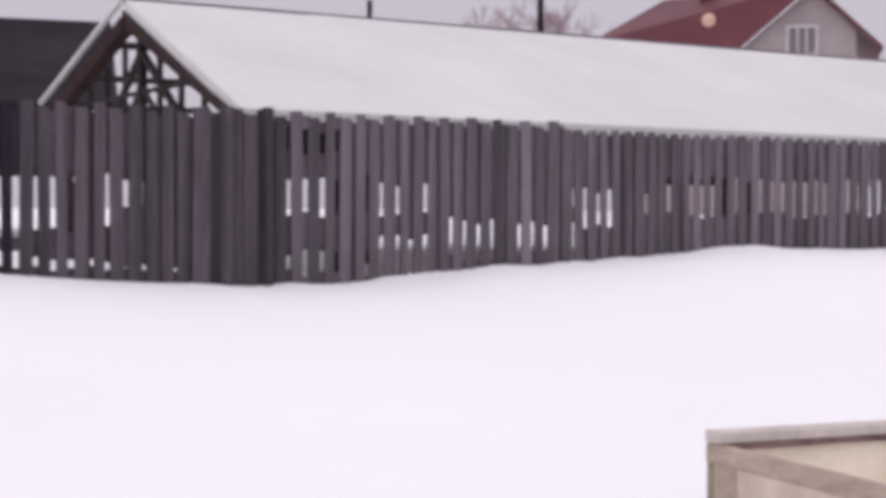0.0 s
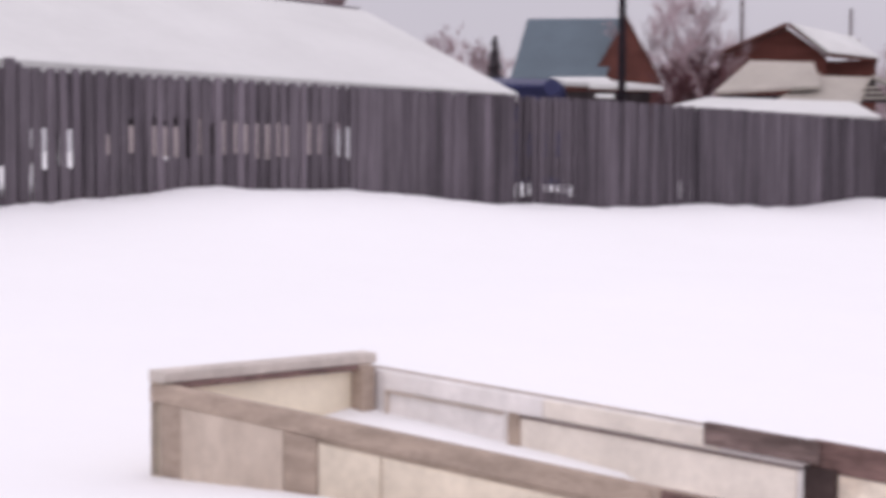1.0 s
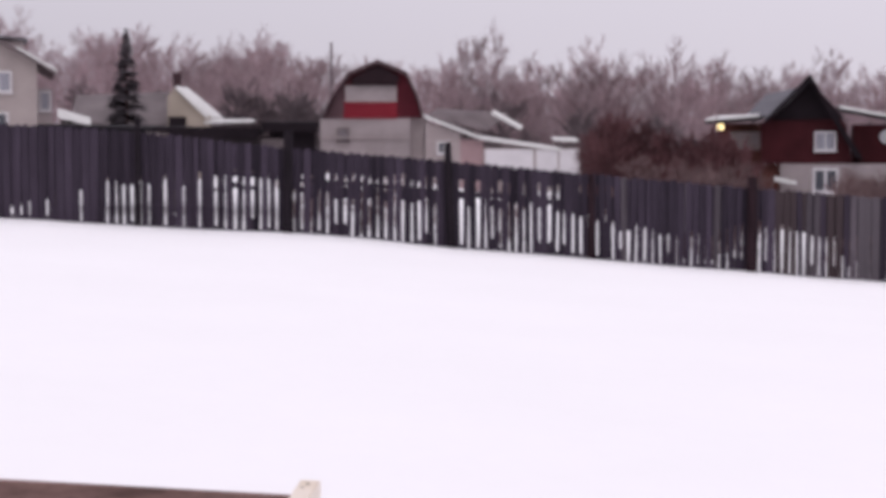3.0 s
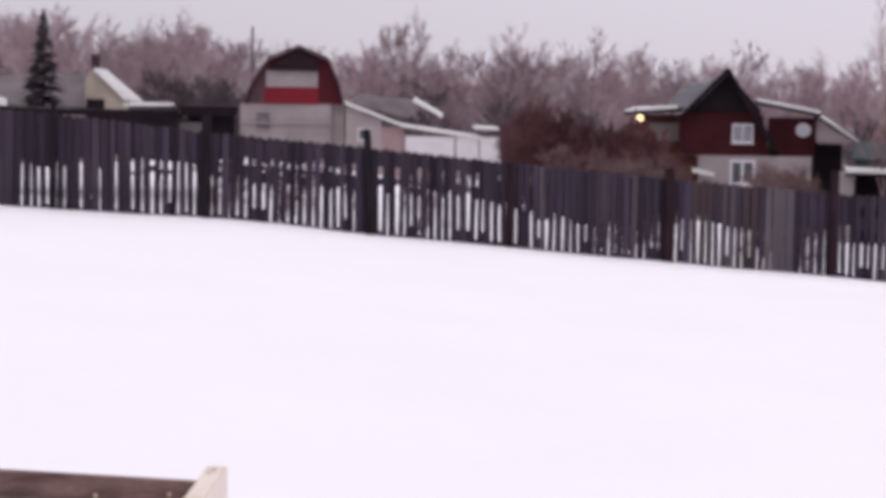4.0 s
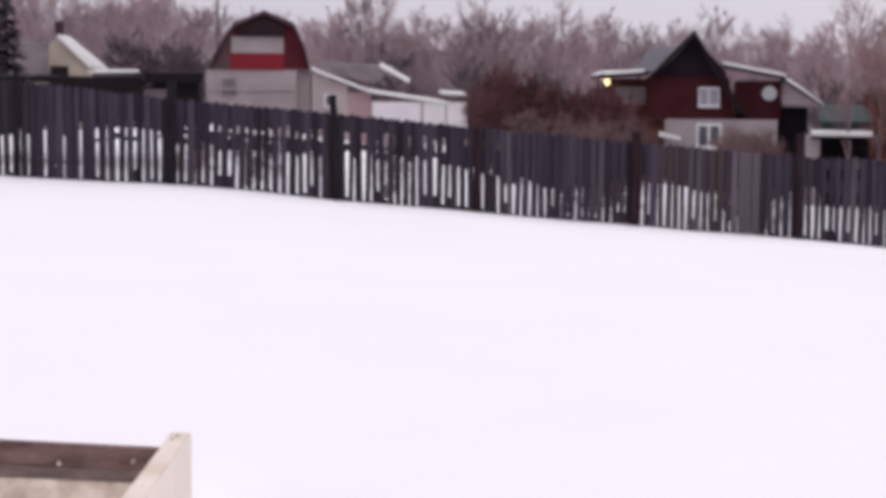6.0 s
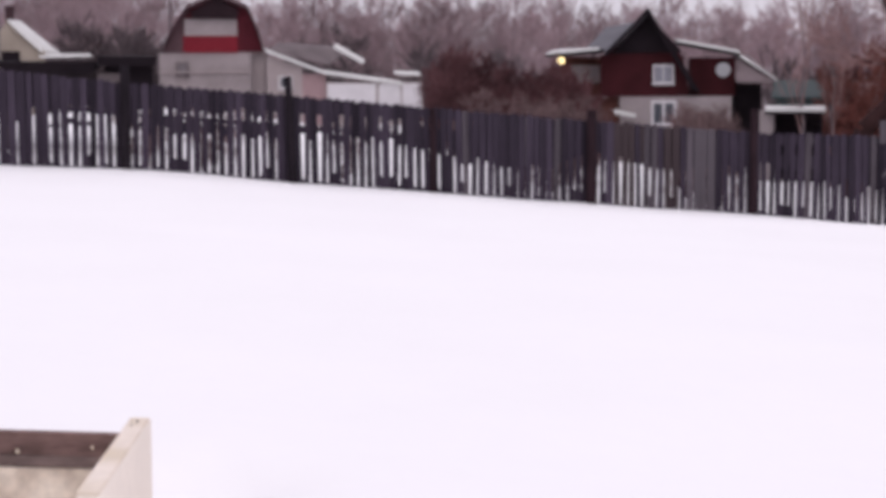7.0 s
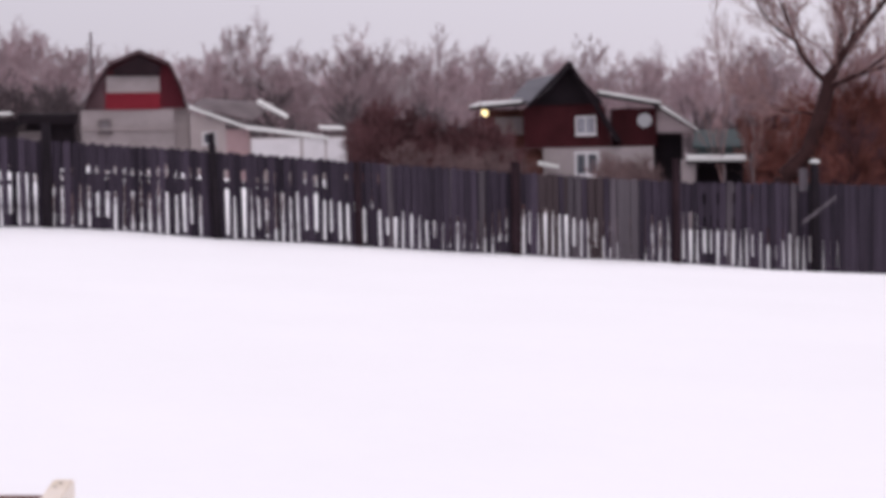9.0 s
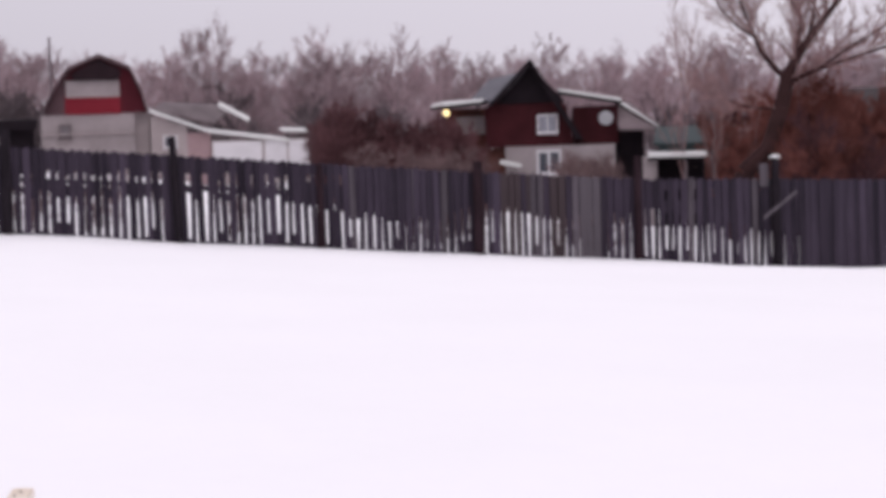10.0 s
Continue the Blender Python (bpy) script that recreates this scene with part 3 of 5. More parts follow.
    for sgn in (-1, 1):
        beam(half, 4.1, half + sgn * 1.7, 3.05, 0.06)
        beam(half, 3.6, half + sgn * 0.9, 3.05, 0.04)
    # black-roofed lean-to past the gable
    o = thing("outbuilding", -25.6, 13.2, z0, -27 - 36, "dark open-sided outbuilding with a black felt roof", "outbuilding")
    part("header_wall", blk(-6, 0.3, 0, 0.1, 2.5, 3.9), SHED_WOOD, o)
    part("header_wall", blk(-6, 0.3, 3.9, 4.0, 2.6, 3.9), SHED_WOOD, o)
    part("gable_wall", blk(0.2, 0.3, 0.103, 3.897, 2.5, 3.9), SHED_WOOD, o)
    for x in (-5.9, -2.9, 0.1):
        for y in (0.05, 3.95):
            part("post", blk(x - 0.08, x + 0.08, y - 0.045, y + 0.045, -1.4, 2.497), SHED_WOOD, o)
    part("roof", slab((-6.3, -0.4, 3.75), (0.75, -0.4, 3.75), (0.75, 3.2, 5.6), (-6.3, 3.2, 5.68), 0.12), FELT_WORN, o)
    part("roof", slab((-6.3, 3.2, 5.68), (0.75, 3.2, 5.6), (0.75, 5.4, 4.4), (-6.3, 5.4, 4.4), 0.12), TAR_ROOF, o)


# ---- raised garden bed of old doors ----
FL, BED_U, BED_V = Vector((-4.69, 6.98, 0.605)), Vector((5.23, -0.47, -0.347)), Vector((-0.245, -1.39, 0.027))


def build_bed():
    z0 = ground_z(-2.3, 6.1)
    b = thing("raised_bed", FL.x, FL.y, z0, 0, "long raised garden bed knocked together from old doors and planks", "garden bed")
    vn, un = BED_V.normalized(), BED_U.normalized()

    def bed(name, u0, u1, v0, v1, h0, h1, mat, label="", parent=None, sag=0.0):
        """u: share of the length; v: metres from the far wall's inside towards the near wall; h: metres above the rim line."""
        bm = bmesh.new()
        pts = []
        for h in (h0, h1):
            for u, v in ((u0, v0), (u1, v0), (u1, v1), (u0, v1)):
                p = BED_U * u + vn * v
                pts.append((p.x, p.y, FL.z + p.z + h - sag * u))
        hexa(bm, pts)
        bmesh.ops.bevel(bm, geom=bm.edges[:], offset=0.006, segments=1, affect="EDGES")
        return part(name, bm, mat, parent or b, label)
    W = BED_V.length
    # far wall: a white door on its edge, then a plank wall
    door = bed("far_door", 0.0, 0.475, 0.0, 0.035, -0.62, -0.063, BED_WHITE, "old white panelled door laid on its edge")
    bed("top_stile", 0.03, 0.215, 0.035, 0.047, -0.162, -0.064, BED_WHITE, "", door)
    bed("top_stile", 0.2155, 0.395, 0.035, 0.05, -0.155, -0.064, BED_CREAM, "cream stretch of the stile", door)
    bed("panel", 0.085, 0.172, 0.035, 0.041, -0.45, -0.178, BED_WHITE, "", door)
    bed("moulding", 0.03, 0.172, 0.047, 0.052, -0.174, -0.165, BED_MID, "", door)
    bed("moulding", 0.03, 0.034, 0.035, 0.05, -0.45, -0.176, BED_MID, "", door)
    bed("mid_rail", 0.176, 0.19, 0.035, 0.052, -0.5, -0.158, BED_RAIL, "grey bare rail", door)
    bed("moulding", 0.19, 0.47, 0.035, 0.052, -0.175, -0.164, BED_LAP, "", door)
    bed("panel", 0.19, 0.465, 0.035, 0.042, -0.5, -0.178, BED_CREAM, "cream door panel", door)
    bed("edge_strip", 0.0, 0.40, -0.012, 0.01, -0.062, -0.052, BED_RAIL, "thin grey batten along the top edge")
    bed("lap_plank", 0.38, 0.485, 0.02, 0.06, -0.14, -0.036, BED_LAP, "short weathered grey-brown lap plank")
    bed("stile", 0.472, 0.50, 0.0, 0.06, -0.62, -0.15, BED_DARK, "dark wet upright")
    bed("far_plank", 0.475, 0.995, 0.0, 0.035, -0.168, -0.034, BED_BROWN, "weathered red-brown top plank")
    bed("far_board", 0.475, 0.995, 0.004, 0.03, -0.62, -0.167, BED_STAINED, "stained pale fibreboard")
    for u in (0.60, 0.848):
        bed("stain_batten", u, u + 0.004, 0.03, 0.045, -0.36, -0.16, BED_DARK)
    bed("lower_lap", 0.70, 0.985, 0.035, 0.044, -0.178, -0.128, BED_LAP, "grey weathered lower lap")
    bed("nail", 0.956, 0.9585, 0.034, 0.04, -0.10, -0.085, BED_PALE)
    bed("nail", 0.90, 0.903, 0.034, 0.04, -0.125, -0.105, BED_PALE)
    # near wall: a door seen from outside
    near = bed("near_door", -0.0095, 0.975, W - 0.045, W, -0.62, -0.045, BED_RAIL, "old grey-brown panelled door laid on its edge", sag=0.02)
    for u0, u1 in ((0.03, 0.148), (0.186, 0.25), (0.2515, 0.47), (0.50, 0.95)):
        bed("panel", u0, u1, W, W + 0.008, -0.62, -0.155 if u0 > 0.1 else -0.13, BED_PALE if u0 > 0.1 else BED_MID, "yellowed door panel", near, sag=0.02)
    bed("top_rail", -0.008, 0.49, W, W + 0.012, -0.135, -0.047, BED_RAIL, "", near, sag=0.02)
    bed("mid_stile", 0.149, 0.185, W, W + 0.011, -0.62, -0.137, BED_RAIL, "grey-brown stile", near, sag=0.02)
    bed("near_plank", 0.50, 0.972, W - 0.07, W - 0.047, -0.30, -0.05, BED_BROWN, "", sag=0.02)
    bed("near_lap", 0.50, 0.974, W + 0.009, W + 0.026, -0.34, -0.045, BED_BROWN, "weathered brown plank over the near side", near, sag=0.02)
    # ends
    left = bed("left_end", -0.008, 0.004, 0.0, W, -0.62, -0.04, BED_STRAW, "pale straw-coloured end board")
    bed("cap", -0.0085, 0.011, -0.012, W + 0.016, -0.04, 0.014, BED_CAP, "pale worn cap board", left)
    # no real batten: a dark strip added as the shade below the cap
    bed("shadow_batten", 0.004, 0.014, 0.1, W - 0.05, -0.066, -0.041, BED_BROWN, "dark brown strip for the shade under the cap", left)
    bed("corner_post", 0.004, 0.020, 0.055, 0.15, -0.6, -0.04, BED_RAIL, "grey corner post", left)
    end = bed("right_end", 0.987, 1.001, 0.0, W + 0.01, -0.70, 0.03, BED_NEW, "pale thick end timber")
    bed("top_edge", 0.9868, 1.0005, 0.05, W + 0.008, 0.03, 0.034, BED_YELLOW, "", end)
    bed("nail_hole", 0.9925, 0.9945, 0.12, 0.135, 0.033, 0.036, BED_DARK, "", end)
    bed("nail_hole", 0.9905, 0.992, 0.20, 0.212, 0.033, 0.036, BED_DARK, "", end)
    bed("post", 0.977, 0.9865, W - 0.09, W - 0.03, -0.65, -0.04, BED_PALE, "short pale corner post", end)
    # snow lying in the bed
    bm = bmesh.new()
    nu, nv = 40, 10
    grid = [[None] * (nv + 1) for _ in range(nu + 1)]
    for i in range(nu + 1):
        for j in range(nv + 1):
            u, v = 0.004 + 0.983 * i / nu, 0.03 + (W - 0.075) * j / nv
            p = FL + BED_U * u + vn * v
            h = -0.285 - 0.20 * min(1, u / 0.75) - 0.03 * math.cos(3 * u) + 0.03 * noise.noise((u * 9, v * 3, 1.0)) + 0.05 * math.exp(-((v - 0.1) / 0.3) ** 2) * (u < 0.3)
            grid[i][j] = bm.verts.new((p.x, p.y, p.z + h))
    for i in range(nu):
        for j in range(nv):
            bm.faces.new((grid[i][j], grid[i + 1][j], grid[i + 1][j + 1], grid[i][j + 1]))
    sn = new("bed_snow", finish(bm, "bed_snow", SNOW, True))
    tagged(sn, "soft white snow filling the raised bed", "snow", kind="stuff")


# ---- buildings beyond the fences ----
def window(parent, x0, x1, z0, z1, y, lights=2, frame_mat=None, pane_mat=None, sill=True):
    """A window on a wall face at depth y: frame, panes and mullions stand out towards the viewer."""
    fm, pm = frame_mat or WHITE_TRIM, pane_mat or PANE
    f = 0.09
    bm = bmesh.new()
    block(bm, x0 - f, x0, y - 0.08, y + 0.02, z0 - f, z1 + f)
    block(bm, x1, x1 + f, y - 0.08, y + 0.02, z0 - f, z1 + f)
    block(bm, x0, x1, y - 0.08, y + 0.02, z1, z1 + f)
    block(bm, x0, x1, y - 0.08, y + 0.02, z0 - f, z0)
    w = part("window", bm, fm, parent)
    step = (x1 - x0) / lights
    for i in range(lights):
        part("pane", blk(x0 + i * step + 0.03, x0 + (i + 1) * step - 0.03, y - 0.02, y + 0.01, z0, z1), pm, w)
        if i:
            part("mullion", blk(x0 + i * step - 0.03, x0 + i * step + 0.03, y - 0.06, y + 0.01, z0, z1), fm, w)
    if sill:
        part("sill", blk(x0 - 0.14, x1 + 0.14, y - 0.14, y + 0.02, z0 - f - 0.05, z0 - f - 0.003), fm, w)
    return w


def gable_roof(parent, x0, xr, x1, ze0, zr, ze1, y0, y1, mat, thick=0.14, snow=None):
    part("roof", slab((x0, y0, ze0), (xr, y0, zr), (xr, y1, zr), (x0, y1, ze0), thick), mat, parent)
    part("roof", slab((xr, y0, zr), (x1, y0, ze1), (x1, y1, ze1), (xr, y1, zr), thick), mat, parent)


def build_houses():
    g = lambda az, d: ground_z(d * math.sin(radians(az)), d * math.cos(radians(az)))
    # red-roofed house over the shed
    z = g(-37.3, 65)
    h = far_thing("house", -37.27, 65, z, "pale brick house with a dark red sheet-metal roof", "house")
    part("wall", prism([(-2.2, z - 0.3), (2.55, z - 0.3), (2.55, 9.45), (0.84, 11.16), (-2.05, 8.7), (-2.2, 8.6)], 0.0, 0.3), PALE_SIDING, h)
    part("wall", blk(-7.0, 2.4, 0.35, 7.0, z - 0.3, 8.55), PALE_SIDING, h)
    part("roof", slab((-8.0, -0.2, 9.15), (-1.9, -0.5, 8.95), (0.9, -0.5, 11.35), (-5.2, 3.2, 11.3), 0.12), RED_METAL, h)
    part("roof", slab((0.85, -0.5, 11.35), (3.55, -0.5, 8.8), (3.55, 7.5, 8.8), (0.85, 7.5, 11.35), 0.16), RED_METAL, h)
    window(h, -0.05, 1.0, 8.62, 9.62, -0.02, 3, WHITE_TRIM, GREY_PANE)
    part("chimney", blk(-3.6, -3.1, 1.2, 1.7, 9.5, 11.9), RUST, h, "brick chimney")
    vent = bmesh.new()
    bmesh.ops.create_uvsphere(vent, u_segments=12, v_segments=8, radius=0.30)
    bmesh.ops.translate(vent, verts=vent.verts[:], vec=(-3.16, -0.3, 9.95))
    part("vent_cap", vent, VENT_PAINT, h, "round pale pink vent cap")
    # blue-roofed steep house
    z = g(-25.8, 65)
    h = far_thing("house", -25.77, 65, z, "wooden house with a steep grey-blue metal roof", "house")
    part("wall", prism([(0.3, z - 0.3), (3.2, z - 0.3), (3.05, 5.4), (1.75, 7.9), (0.3, 5.4)], 0.2, 0.5), RUST, h)
    part("wall", blk(-2.9, 3.0, 0.6, 6.5, z - 0.3, 5.35), RUST, h)
    part("roof", slab((-2.9, -0.1, 5.45), (0.9, -0.3, 5.45), (1.75, 2.4, 8.07), (-2.3, 2.4, 8.07), 0.12), BLUE_ROOF, h)
    part("roof", slab((-2.3, 2.4, 8.07), (1.75, 2.4, 8.07), (3.2, 6.8, 5.4), (-2.9, 6.8, 5.4), 0.12), BLUE_ROOF, h)
    part("gable_trim", slab((1.7, 0.1, 8.05), (3.15, 0.1, 5.3), (3.15, 1.2, 5.3), (1.7, 2.4, 8.05), 0.12), RUST, h)
    # blue tank shed and low snowy roofs
    z = g(-27.3, 45)
    h = far_thing("garage", -27.32, 45, z, "low blue-painted garage with snow on its roofs", "garage")
    part("wall", blk(-1.6, 0.7, 0, 3, z - 0.2, 4.05), BLUE_PAINT, h)
    part("roof", slab((-1.8, -0.2, 4.1), (0.2, -0.3, 4.05), (0.3, 3, 4.4), (-1.6, 3, 4.45), 0.1), BLUE_PAINT, h)
    drum = bmesh.new()
    tube(drum, (0.35, -0.4, 3.98), (0.55, 2.6, 4.02), 0.24, 0.24, 14)
    part("barrel", drum, BLUE_PAINT, h, "dark blue barrel lying on the roof")
    part("wall", blk(0.75, 3.1, 0.3, 3, z - 0.2, 3.9), SHED_WOOD, h)
    part("snow_cover", slab((0.7, 0.8, 4.2), (2.1, 0.7, 4.15), (2.0, 2.8, 4.45), (0.3, 2.8, 4.45), 0.12), ROOF_SNOW, h)
    part("snow_cover", slab((1.4, -0.3, 4.08), (3.4, -0.3, 4.02), (3.3, 2.4, 4.2), (1.7, 0.6, 4.25), 0.13), ROOF_SNOW, h)
    part("snow_cover", slab((1.55, -0.9, 3.72), (2.05, -0.9, 3.70), (2.05, -0.3, 3.8), (1.55, -0.3, 3.8), 0.06), ROOF_SNOW, h)
    # red-brown log house with a snowy slope
    z = g(-18.45, 75)
    h = far_thing("house", -18.45, 75, z, "red-brown log house with snow on one roof slope", "house")
    part("wall", prism([(-3.4, z - 0.3), (1.5, z - 0.3), (1.5, 7.0), (-0.25, 8.25), (-3.1, 7.05), (-3.4, 5.6)], 0.0, 0.3), BROWN_WALL, h)
    part("wall", blk(1.3, 3.75, 1.2, 1.5, z - 0.3, 6.85), BROWN_WALL, h)
    part("wall", blk(-3.2, 3.7, 1.6, 7, z - 0.3, 6.4), BROWN_WALL, h)
    part("roof", slab((-3.5, -0.5, 7.1), (-0.3, -0.5, 8.5), (-0.3, 6, 8.5), (-3.5, 6, 7.1), 0.16), BROWN_WALL, h)
    part("roof", slab((-0.3, -0.5, 8.46), (1.6, -0.5, 7.0), (3.85, 1.2, 6.86), (3.0, 3.2, 8.0), 0.1), BROWN_WALL, h)
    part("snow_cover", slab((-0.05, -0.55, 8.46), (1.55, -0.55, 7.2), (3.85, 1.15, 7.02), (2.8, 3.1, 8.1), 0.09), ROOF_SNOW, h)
    # tan roofs dusted with snow, in front of it
    z = g(-18.05, 48)
    h = far_thing("barn", -18.05, 48, z, "low barn with broken tan roofs thinly covered by snow", "barn")
    part("wall", blk(-2.4, 1.6, 0.6, 4, z - 0.2, 3.95), SHED_WOOD, h)
    part("roof", slab((-2.6, 0.2, 4.05), (0.45, 0.2, 4.2), (0.25, 1.7, 4.98), (-1.65, 1.7, 5.05), 0.1), TAN_ROOF, h)
    part("roof", slab((-1.65, 1.7, 5.05), (0.15, 1.7, 4.95), (0.7, 3.4, 4.4), (-1.2, 3.4, 4.5), 0.1), TAN_ROOF, h)
    part("roof", slab((-0.9, -0.1, 3.72), (1.55, -0.1, 3.72), (1.95, 1.3, 4.48), (0.3, 1.3, 4.55), 0.1), TAN_ROOF, h)
    gab = prism([(1.45, 3.72), (2.45, 3.68), (1.9, 4.42)], 0.5, 0.62)
    part("gable", gab, SHED_WOOD, h)
    for zz in (3.8, 3.95, 4.1):
        w = (4.42 - zz) * 0.66
        part("slat", blk(1.9 - w * 0.95, 1.9 + w, 0.4, 0.5, zz, zz + 0.07), TAN_ROOF, h)
    part("roof", slab((1.9, 0.2, 4.5), (3.4, 0.2, 3.9), (3.6, 2.4, 3.95), (1.95, 2.4, 4.5), 0.08), TAN_ROOF, h)
    z = g(-18.4, 41)
    h = far_thing("lean_to", -18.3, 41.0, z, "lean-to roof under a smooth blanket of snow", "lean-to")
    part("snow_cover", slab((-3.2, -0.2, 3.30), (2.0, -0.2, 3.02), (1.4, 1.8, 3.48), (-2.3, 1.8, 3.62), 0.14), ROOF_SNOW, h)
    part("roof", slab((-3.2, -0.25, 3.155), (2.05, -0.25, 2.875), (1.4, 1.9, 3.335), (-2.3, 1.9, 3.475), 0.08), SHED_WOOD, h)
    part("wall", blk(-2.6, 1.6, 0.3, 1.8, z - 0.2, 2.8), SHED_WOOD, h)
    # far red roof
    z = g(-13.0, 75)
    h = far_thing("cottage", -13.01, 75, z, "far cottage with a bright red roof", "cottage")
    part("wall", blk(-1.4, 1.7, 0.5, 4.5, z - 0.2, 5.1), RUST, h)
    part("roof", slab((-1.9, 0, 5.05), (2.0, 0, 4.85), (0.55, 2.4, 6.55), (-1.0, 2.4, 6.5), 0.12), RED_METAL, h)
    part("roof", slab((-1.0, 2.4, 6.5), (0.55, 2.4, 6.55), (2.0, 4.8, 4.9), (-1.9, 4.8, 5.0), 0.12), RED_METAL, h)
    part("dormer", blk(-1.5, -0.8, -0.4, 0.6, 5.55, 5.8), DARK_WALL, h)
    part("awning", slab((-1.6, -0.9, 5.18), (0.1, -0.9, 5.2), (0.1, 0.2, 5.42), (-1.6, 0.2, 5.4), 0.07), TAN_ROOF, h)
    z = g(-11.2, 40)
    h = far_thing("lean_to", -11.19, 40, z, "low dark-roofed lean-to behind the fence", "lean-to")
    part("roof", slab((-1.9, -0.2, 3.02), (1.4, -0.2, 2.95), (1.35, 2.2, 3.2), (-1.6, 2.2, 3.26), 0.1), TAR_ROOF, h)
    part("wall", blk(-1.7, 1.3, 0, 2, z - 0.2, 2.9), DARK_WALL, h)
    part("rust_sheet", prism([(-2.3, 2.7), (-1.5, 2.7), (-1.6, 3.25), (-1.9, 3.32), (-2.3, 3.2)], -0.6, -0.5), RUST, h, "rusty board")
    # beige two-storey house
    z = g(-7.4, 78)
    h = far_thing("house", -7.41, 78, z, "beige two-storey house with white windows and grey eaves", "house")
    part("wall", prism([(-1.4, z - 0.3), (2.15, z - 0.3), (2.15, 6.75), (-0.25, 8.05), (-1.4, 6.9)], 0.0, 0.25), BEIGE_WALL, h)
    part("wall", blk(-1.3, 2.1, 0.3, 7.0, z - 0.3, 6.6), BEIGE_WALL, h)
    part("bay", blk(-3.2, -1.42, 0.6, 4.0, z - 0.3, 6.5), BEIGE_WALL, h)
    part("porch_wall", blk(-2.6, -1.45, -0.6, 0.5, z - 0.3, 4.75), CREAM_WALL, h)
    part("roof", slab((-3.3, -0.4, 6.62), (-1.5, -0.4, 6.72), (-0.6, 2.2, 8.2), (-1.9, 2.2, 7.75), 0.1), ROOF_FADED, h)
    part("snow_cover", slab((-3.2, -0.35, 6.76), (-1.7, -0.35, 6.86), (-0.75, 2.15, 8.2), (-1.85, 2.15, 7.86), 0.06), ROOF_SNOW, h, "thin snow on the bay roof")
    part("roof", slab((-1.5, -0.6, 8.66), (-0.25, -0.6, 8.14), (-0.05, 6, 8.2), (-1.2, 6, 8.5), 0.05), FELT_GREY, h)
    part("roof", slab((-0.3, -0.6, 8.16), (3.0, -0.6, 6.28), (3.0, 6, 6.32), (-0.3, 6, 8.2), 0.09), ROOF_FADED, h)
    part("dormer", blk(0.3, 1.55, 1.5, 4, 7.0, 7.85), PALE_SIDING, h)
    part("dormer_roof", slab((-0.4, 1.2, 8.1), (1.75, 1.2, 7.95), (1.75, 4.2, 7.95), (-0.4, 4.2, 8.1), 0.1), FELT_GREY, h)
    part("snow_cover", slab((1.25, -0.66, 7.42), (3.05, -0.66, 6.36), (3.05, 5.5, 6.62), (1.25, 5.5, 7.75), 0.12), ROOF_SNOW, h)
    window(h, -0.58, 0.90, 5.38, 6.20, -0.03, 3, WHITE_TRIM, PALE_PANE)
    window(h, -3.0, -1.8, 5.45, 6.3, 0.57, 3, WHITE_TRIM, GREY_PANE)
    window(h, -0.5, 0.72, 3.6, 4.28, -0.03, 3, WHITE_TRIM, PANE)
    part("eave_trim", blk(-3.4, -1.4, 0.4, 0.58, 6.47, 6.62), DARK_WALL, h)
    part("side_wing", blk(2.2, 2.9, 2, 5, z - 0.3, 5.6), PALE_SIDING, h)
    window(h, 2.35, 2.75, 4.6, 5.4, 1.98, 1, WHITE_TRIM, PALE_PANE)
    s2 = far_thing("woodpile", -4.6, 76, g(-4.6, 76), "snow-capped woodpile beside the beige house", "woodpile")
    part("stack", blk(-0.6, 0.6, 0, 0.8, BASE[s2] - 0.1, 3.95), SHED_WOOD, s2)
    part("snow_cover", slab((-0.75, -0.2, 4.38), (0.75, -0.2, 4.0), (0.75, 0.9, 4.1), (-0.75, 0.9, 4.55), 0.3), ROOF_SNOW, s2)
    # long cream house with a snowy gable slope
    z = g(-1.5, 85)
    h = far_thing("house", -1.47, 85, z, "long low cream house with one snowy gable slope", "house")
    part("wall", prism([(0.1, z - 0.3), (2.3, z - 0.3), (2.3, 4.5), (0.55, 6.1), (0.1, 5.5)], 0.0, 0.25), CREAM_WALL, h)
    part("wall", blk(-4.7, 0.08, 0.6, 5, z - 0.3, 4.35), PALE_SIDING, h)
    part("roof", slab((-4.9, 0.1, 4.15), (0.3, 0.1, 4.1), (0.6, 3.5, 5.95), (-4.75, 3.5, 5.7), 0.12), GREY_ROOF, h)
    part("snow_cover", slab((0.5, -0.4, 6.05), (2.1, -0.4, 4.55), (3.1, 3, 4.55), (1.2, 3, 6.15), 0.16), ROOF_SNOW, h)
    part("snow_cover", slab((2.0, -0.6, 4.22), (4.6, -0.6, 4.30), (4.6, 2, 4.42), (2.0, 2, 4.42), 0.12), ROOF_SNOW, h)
    part("chimney", blk(0.4, 0.85, 2.4, 2.8, 5.6, 6.6), BARN_ROOF, h)
    part("chimney_pot", blk(0.36, 0.89, 2.36, 2.84, 6.602, 6.9), BARN_ROOF, h)
    part("porch_box", blk(0.15, 1.05, -1.2, -0.2, z - 0.2, 4.42), DARK_WALL, h)
    # dark low roofs just behind the picket fence
    z = g(2.5, 45)
    h = far_thing("shed", 2.56, 45, z, "low dark shed with a patched felt roof", "shed")
    part("roof", slab((-6.6, -0.2, 2.86), (-0.5, -0.2, 2.70), (-0.4, 2.5, 2.86), (-6.4, 2.5, 2.96), 0.12), TAR_ROOF, h)
    part("roof", slab((-0.5, -0.3, 2.94), (1.1, -0.3, 2.94), (1.0, 2.2, 3.04), (-0.4, 2.2, 3.04), 0.12), TAR_ROOF, h)
